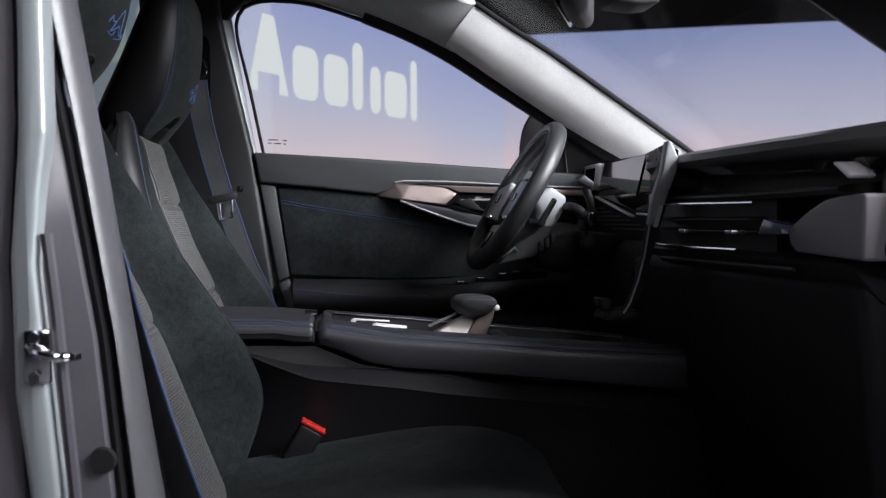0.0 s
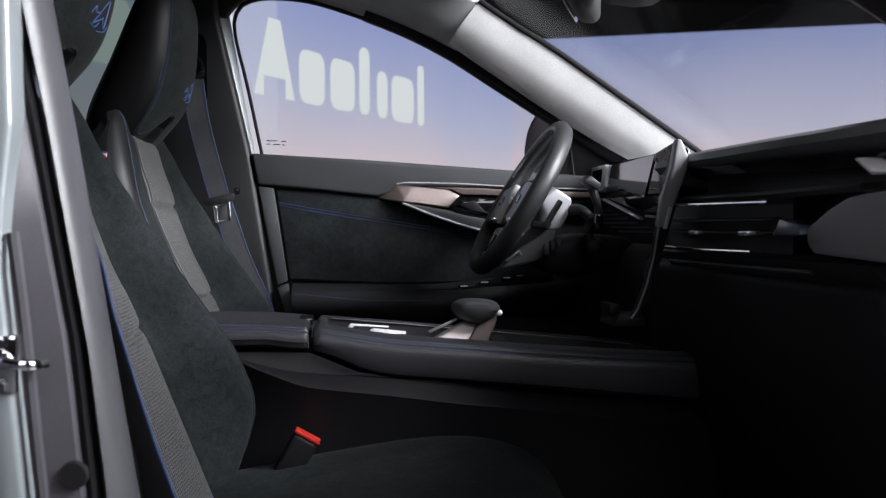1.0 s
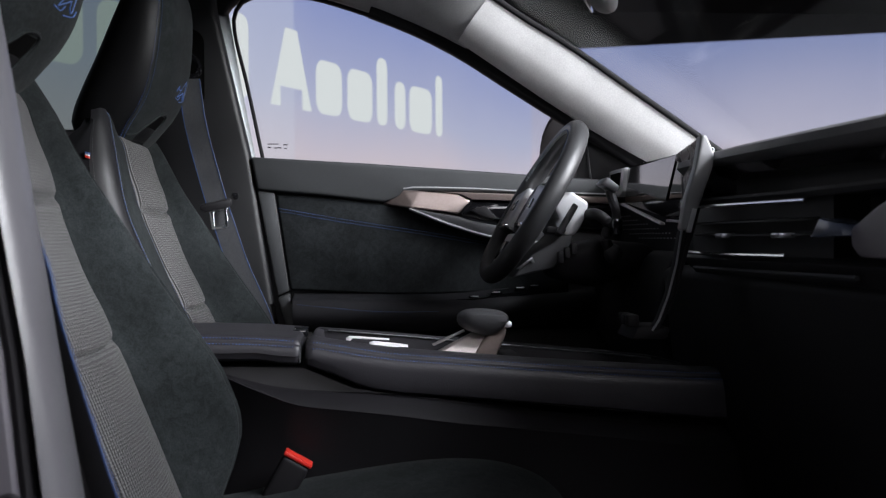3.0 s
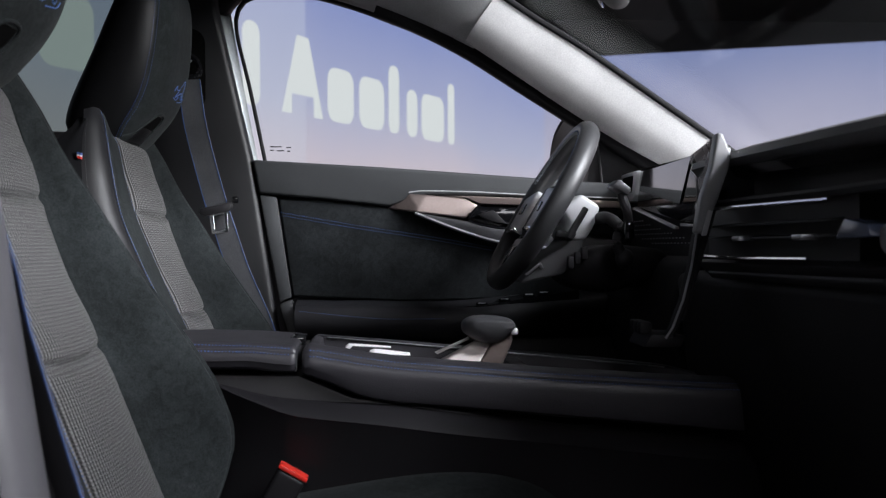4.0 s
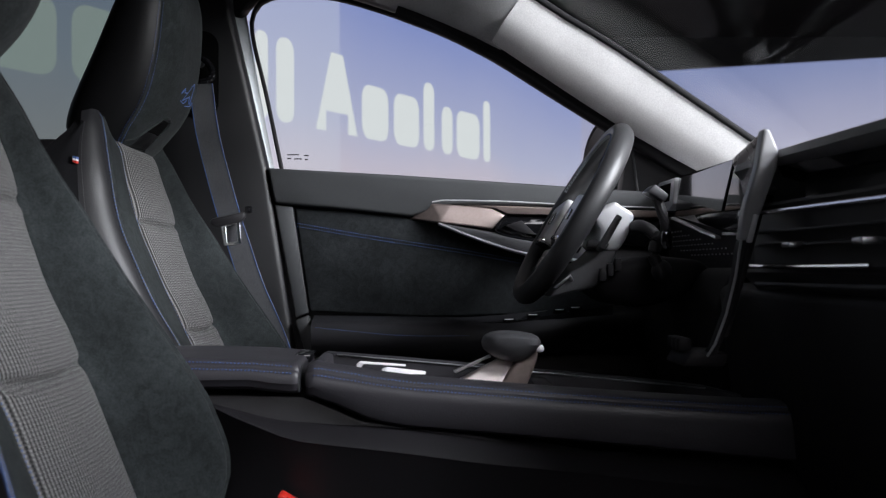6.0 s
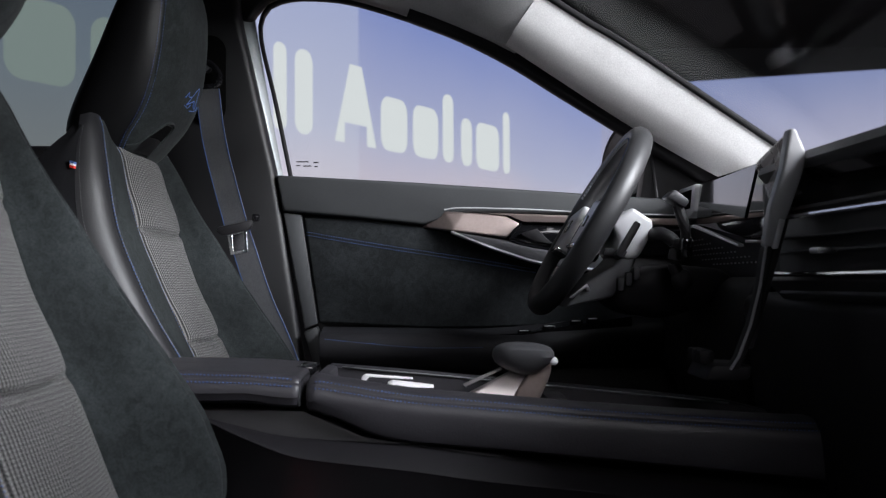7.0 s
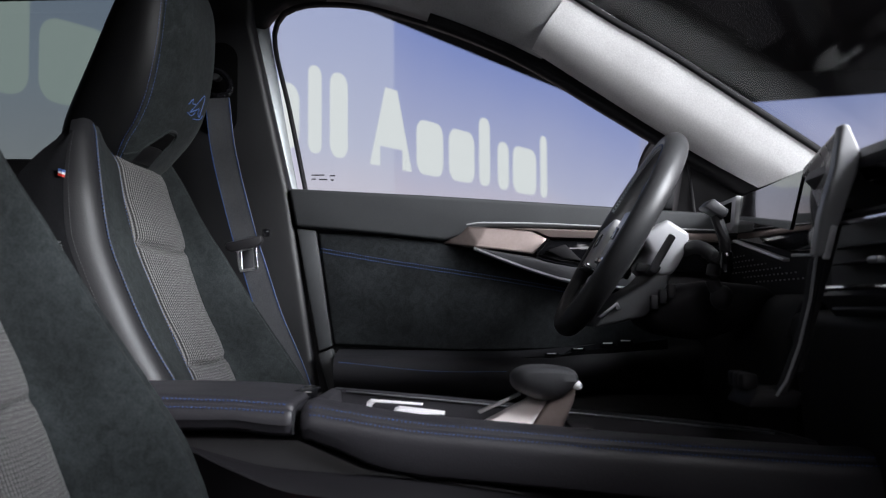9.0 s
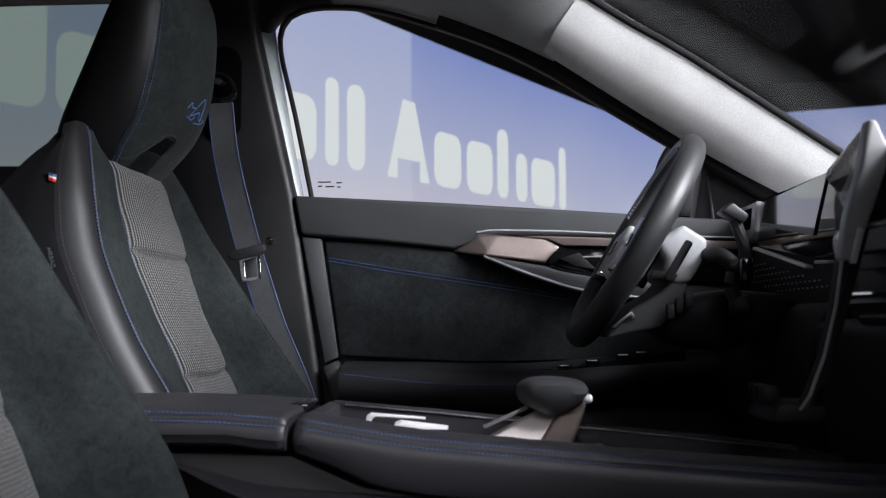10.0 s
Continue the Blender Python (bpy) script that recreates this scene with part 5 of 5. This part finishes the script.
part("panel", tilted(prism([(0.10, 0.922), (0.27, 0.924), (0.568, 0.961), (0.562, 1.036), (0.10, 1.035)], "x", 0.715, 0.735, 0.003)), PIANO, display, "glossy black display glass")
screen = part("screen_image", tilted(prism([(0.272, 0.955), (0.546, 0.992), (0.531, 1.029), (0.230, 1.0325)], "x", 0.712, 0.7155)), SCREEN, display, "dark mirror-like screen glass")
part("end_vent", prism([(0.566, 1.034), (0.69, 1.034), (0.69, 1.010), (0.645, 0.976), (0.605, 0.976), (0.580, 0.985)], "x", 0.712, 0.74, 0.004), SILVER_PLASTIC, display, "silver framed end vent")
# The vent's opening is a black plate with its shade painted on.
part("vent_hole_shade", prism([(0.588, 1.025), (0.668, 1.025), (0.668, 1.010), (0.635, 0.992), (0.602, 0.992)], "x", 0.7095, 0.713), RECESS_SHADE, display)
part("lower_bar", prism([(0.569, 0.9605), (0.569, 0.9560), (0.2935, 0.9120), (0.2935, 0.9165)], "x", 0.706, 0.716, 0.0015, 3), GLINT_METAL, display, "satin bronze bar under the display")
part("lower_bar", prism([(0.258, 0.9215), (0.200, 0.9185), (0.200, 0.915), (0.258, 0.917)], "x", 0.706, 0.716, 0.001), GLINT_METAL, display, "satin bronze bar under the display")
part("side_vent", prism([(0.150, 1.012), (0.100, 1.020), (0.070, 0.993), (0.090, 0.945), (0.150, 0.950)], "x", 0.700, 0.716, 0.004, 3), BLACK_PLASTIC, display, "black air vent beside the display")

tablet = thing("centre_screen", "tall portrait centre touchscreen in a dark frame", "display")
FRONT_EDGE = [(0.633, 1.030), (0.6255, 0.986), (0.6115, 0.943), (0.6036, 0.8996), (0.5964, 0.856), (0.5850, 0.8127), (0.5715, 0.778), (0.562, 0.764)]
BACK_EDGE = [(0.574, 0.762), (0.597, 0.8126), (0.6055, 0.856), (0.6165, 0.8995), (0.634, 0.943), (0.649, 0.984), (0.6515, 1.004), (0.641, 1.030)]
# One side frame in two colours: the shade on its lower half is painted.
part("frame", prism(FRONT_EDGE[:4] + BACK_EDGE[3:], "y", -0.147, -0.127, 0.0045, 4), TABLET_EDGE, tablet, "satin grey side frame widening to the top")
part("shaded_frame", prism(FRONT_EDGE[3:] + BACK_EDGE[:4], "y", -0.1465, -0.127, 0.0040, 4), RUBBER, tablet, "lower side frame with shade put into its colour")
part("frame_line", tube([Vector((x + 0.0016, -0.1462, z)) for x, z in FRONT_EDGE[3:]], 0.0016, 6), TABLET_EDGE, tablet, "thin grey edge line")
part("edge_inlay", prism([(0.6110, 0.8965), (0.6200, 0.930), (0.6262, 0.928), (0.6175, 0.8965)], "y", -0.1495, -0.140, 0.0012), SILVER_PLASTIC, tablet, "pale inlay on the frame edge")
part("housing", prism([(0.640, 1.020), (0.648, 1.022), (0.655, 1.01), (0.638, 0.93), (0.595, 0.785), (0.588, 0.785), (0.616, 0.90)], "y", -0.130, -0.112, 0.003), DARK_PLASTIC, tablet)
pane = bmesh.new()
loft([[Vector((0.636 + d, -0.126, 1.027)), Vector((0.709 + d, 0.205, 1.032)), Vector((0.704 + d, 0.195, 1.020)), Vector((0.704 + d, 0.120, 0.993)), Vector((0.617 + d, -0.126, 0.930))] for d in (0.0, 0.005)], bm=pane)
part("glass", pane, TABLET_GLASS, tablet, "dark glossy glass")
part("wrist_ledge", prism([(0.535, 0.752), (0.585, 0.752), (0.590, 0.768), (0.545, 0.770)], "y", -0.146, -0.06, 0.004), BLACK_PLASTIC, tablet)
for y in (-0.115, -0.095, -0.075):
    part("toggle", box(0.536, 0.552, y - 0.01, y + 0.01, 0.768, 0.784, 0.003), BLACK_PLASTIC, tablet, "small black toggle")

# ---- dashboard ----
dash = thing("dashboard", "dark dashboard with gloss bands and slim air vents", "dashboard")
rings = []
for y, zf, xf in ((-0.73, 1.000, 0.690), (-0.69, 1.002, 0.660), (-0.4, 1.004, 0.65), (-0.15, 1.006, 0.65), (0.05, 1.006, 0.66), (0.09, 1.0, 0.74), (0.4, 1.0, 0.75), (0.69, 0.99, 0.75)):
    rings.append([Vector((xf + 0.01, y, zf - 0.020)), Vector((xf, y, zf - 0.010)), Vector((xf + 0.004, y, zf)), Vector((xf + 0.03, y, zf + 0.008)), Vector((0.85, y, zf + (0.018 if y < 0.05 else 0.012))), Vector((1.08, y, zf - 0.02)), Vector((1.12, y, 0.90)), Vector((0.72, y, zf - 0.03))])
part("top_pad", loft(rings), DASH_PAD, dash, "soft dark dashboard top")
part("gloss_band", loft([[Vector((x0, y, z1)), Vector((x0 + 0.006, y, z1 - 0.012)), Vector((x0 + 0.03, y, z0)), Vector((x0 + 0.08, y, z0)), Vector((x0 + 0.08, y, z1))] for y, x0, z0, z1 in ((-0.685, 0.662, 0.955, 0.972), (-0.4, 0.655, 0.962, 0.980), (-0.13, 0.655, 0.968, 0.987))]), PIANO, dash, "gloss black band")
part("recess", box(0.70, 0.74, -0.69, -0.10, 0.86, 0.975), DARK_PLASTIC, dash)
part("fin", loft([[Vector((x, y, z)), Vector((x + 0.004, y, z + 0.004)), Vector((x + 0.07, y, z + 0.010)), Vector((x + 0.07, y, z - 0.004)), Vector((x + 0.004, y, z - 0.005))] for y, x, z in ((-0.66, 0.645, 0.940), (-0.4, 0.640, 0.938), (-0.09, 0.640, 0.940))]), SOFT_PLASTIC, dash)
part("vent_trim", tube(spline([(0.634, -0.470, 0.9285), (0.632, -0.3, 0.9300), (0.634, -0.075, 0.9325)], 24), 0.0028, 10), CHROME, dash, "bright vent edge line")
part("vent_trim", tube([(0.634, -0.420, 0.869), (0.632, -0.25, 0.868), (0.634, -0.045, 0.869)], 0.0028, 10), CHROME, dash, "bright vent edge line")
part("vent_back", box(0.66, 0.70, -0.48, -0.03, 0.86, 0.934), DARK_PLASTIC, dash)
for z in (0.891, 0.907):
    part("vent_slat", prism([(0.634, z), (0.660, z + 0.003), (0.660, z + 0.005), (0.634, z + 0.0025)], "y", -0.45, -0.065, 0.0008), SOFT_PLASTIC, dash)
for y in (-0.245, -0.422):
    part("vent_knob", box(0.620, 0.640, y - 0.012, y + 0.012, 0.889, 0.895, 0.002), SATIN, dash, "small satin vent tab")
part("gloss_wedge", prism([(-0.492, 0.889), (-0.514, 0.909), (-0.560, 0.902), (-0.565, 0.891)], "x", 0.628, 0.66, 0.002), SLATE, dash, "gloss slate wedge")
part("end_cap", prism([(-0.558, 0.897), (-0.561, 0.880), (-0.575, 0.871), (-0.725, 0.866), (-0.728, 0.934), (-0.68, 0.9325), (-0.645, 0.929), (-0.61, 0.919), (-0.585, 0.909), (-0.566, 0.901)], "x", 0.638, 0.72, 0.009, 4), END_CAP, dash, "satin grey dashboard end cap")
part("end_face", prism([(0.66, 0.87), (0.92, 0.80), (0.92, 0.985), (0.70, 0.985), (0.672, 0.96)], "y", -0.738, -0.70, 0.008, 3), SOFT_PLASTIC, dash, "dark dashboard end face")
# The corner's highlight, drawn as a small pale patch.
part("corner_glint", prism([(-0.655, 0.968), (-0.667, 0.9685), (-0.697, 0.953), (-0.690, 0.9495)], "x", 0.640, 0.67, 0.004, 3), GLINT_METAL, dash, "pale patch painted for the glint on the corner")
part("underside", prism([(0.64, 0.862), (0.66, 0.868), (0.74, 0.868), (0.74, 0.80), (0.68, 0.82)], "y", -0.69, -0.03, 0.006), DARK_PLASTIC, dash)
part("lower_line", tube([(0.645, -0.56, 0.850), (0.645, -0.3, 0.848), (0.645, -0.08, 0.847)], 0.003, 6), SOFT_PLASTIC, dash)
part("glovebox", prism([(0.655, 0.842), (0.75, 0.85), (0.9, 0.40), (0.74, 0.42), (0.68, 0.60)], "y", -0.685, 0.12, 0.015, 3), BLACK_PLASTIC, dash, "black glovebox lid")
part("speaker_panel", prism([(0.06, 0.86), (0.68, 0.862), (0.68, 0.965), (0.06, 0.92)], "x", 0.730, 0.755), BLACK_PLASTIC, dash)
for r in range(7):
    for c in range(19):
        y, z = 0.27 + 0.021 * c + (0.0105 if r % 2 else 0), 0.879 + 0.0092 * r
        if 0.880 + 0.12 * max(0.0, y - 0.45) < z < 0.905 + 0.13 * (y - 0.36):
            part("grille_dot", box(0.7284, 0.7305, y - 0.0022, y + 0.0022, z - 0.0012, z + 0.0012, 0.0005), SILVER_PLASTIC, dash)
part("lower_wall", prism([(0.76, 0.60), (0.76, 0.96), (1.1, 0.94), (1.1, 0.34), (0.85, 0.34)], "y", -0.68, 0.69), DARK_PLASTIC, dash)

# ---- interior mirror ----
rear_mirror = thing("rear_view_mirror", "black interior mirror hung under the windscreen", "rear-view mirror")
rear_mirror.matrix_world = pose(0.535, 0.03, 1.284, 0, 0, -20)
rings = []
for t in range(13):
    a = math.pi * t / 12
    k, y = max(0.12, math.sin(a)) ** 0.35, -0.128 * math.cos(a)
    rings.append([Vector((p[0], y, p[1])) for p in rounded(0.044 * k, 0.076 * k, 0.020 * k, 5)])
part("housing", loft(rings), SOFT_PLASTIC, rear_mirror)
part("mirror_face", prism([(p[0], p[1]) for p in rounded(0.236, 0.060, 0.026, 6)], "x", -0.0245, -0.0215, 0.001), MIRROR, rear_mirror, "silvered mirror face")
part("stem", tube([(0.015, 0, 0.01), (0.045, 0, 0.030), (0.030, 0, 0.040)], 0.010, 10, up=(0, 1, 0)), DARK_PLASTIC, rear_mirror)
sensor = thing("windscreen_sensor", "black sensor cover under the windscreen beside the mirror", "sensor cover", kind="structure")
part("cover", prism([(0.545, 1.264), (0.556, 1.250), (0.600, 1.245), (0.632, 1.249), (0.636, 1.262), (0.556, 1.3155)], "y", -0.115, -0.035, 0.006, 3), SOFT_PLASTIC, sensor)
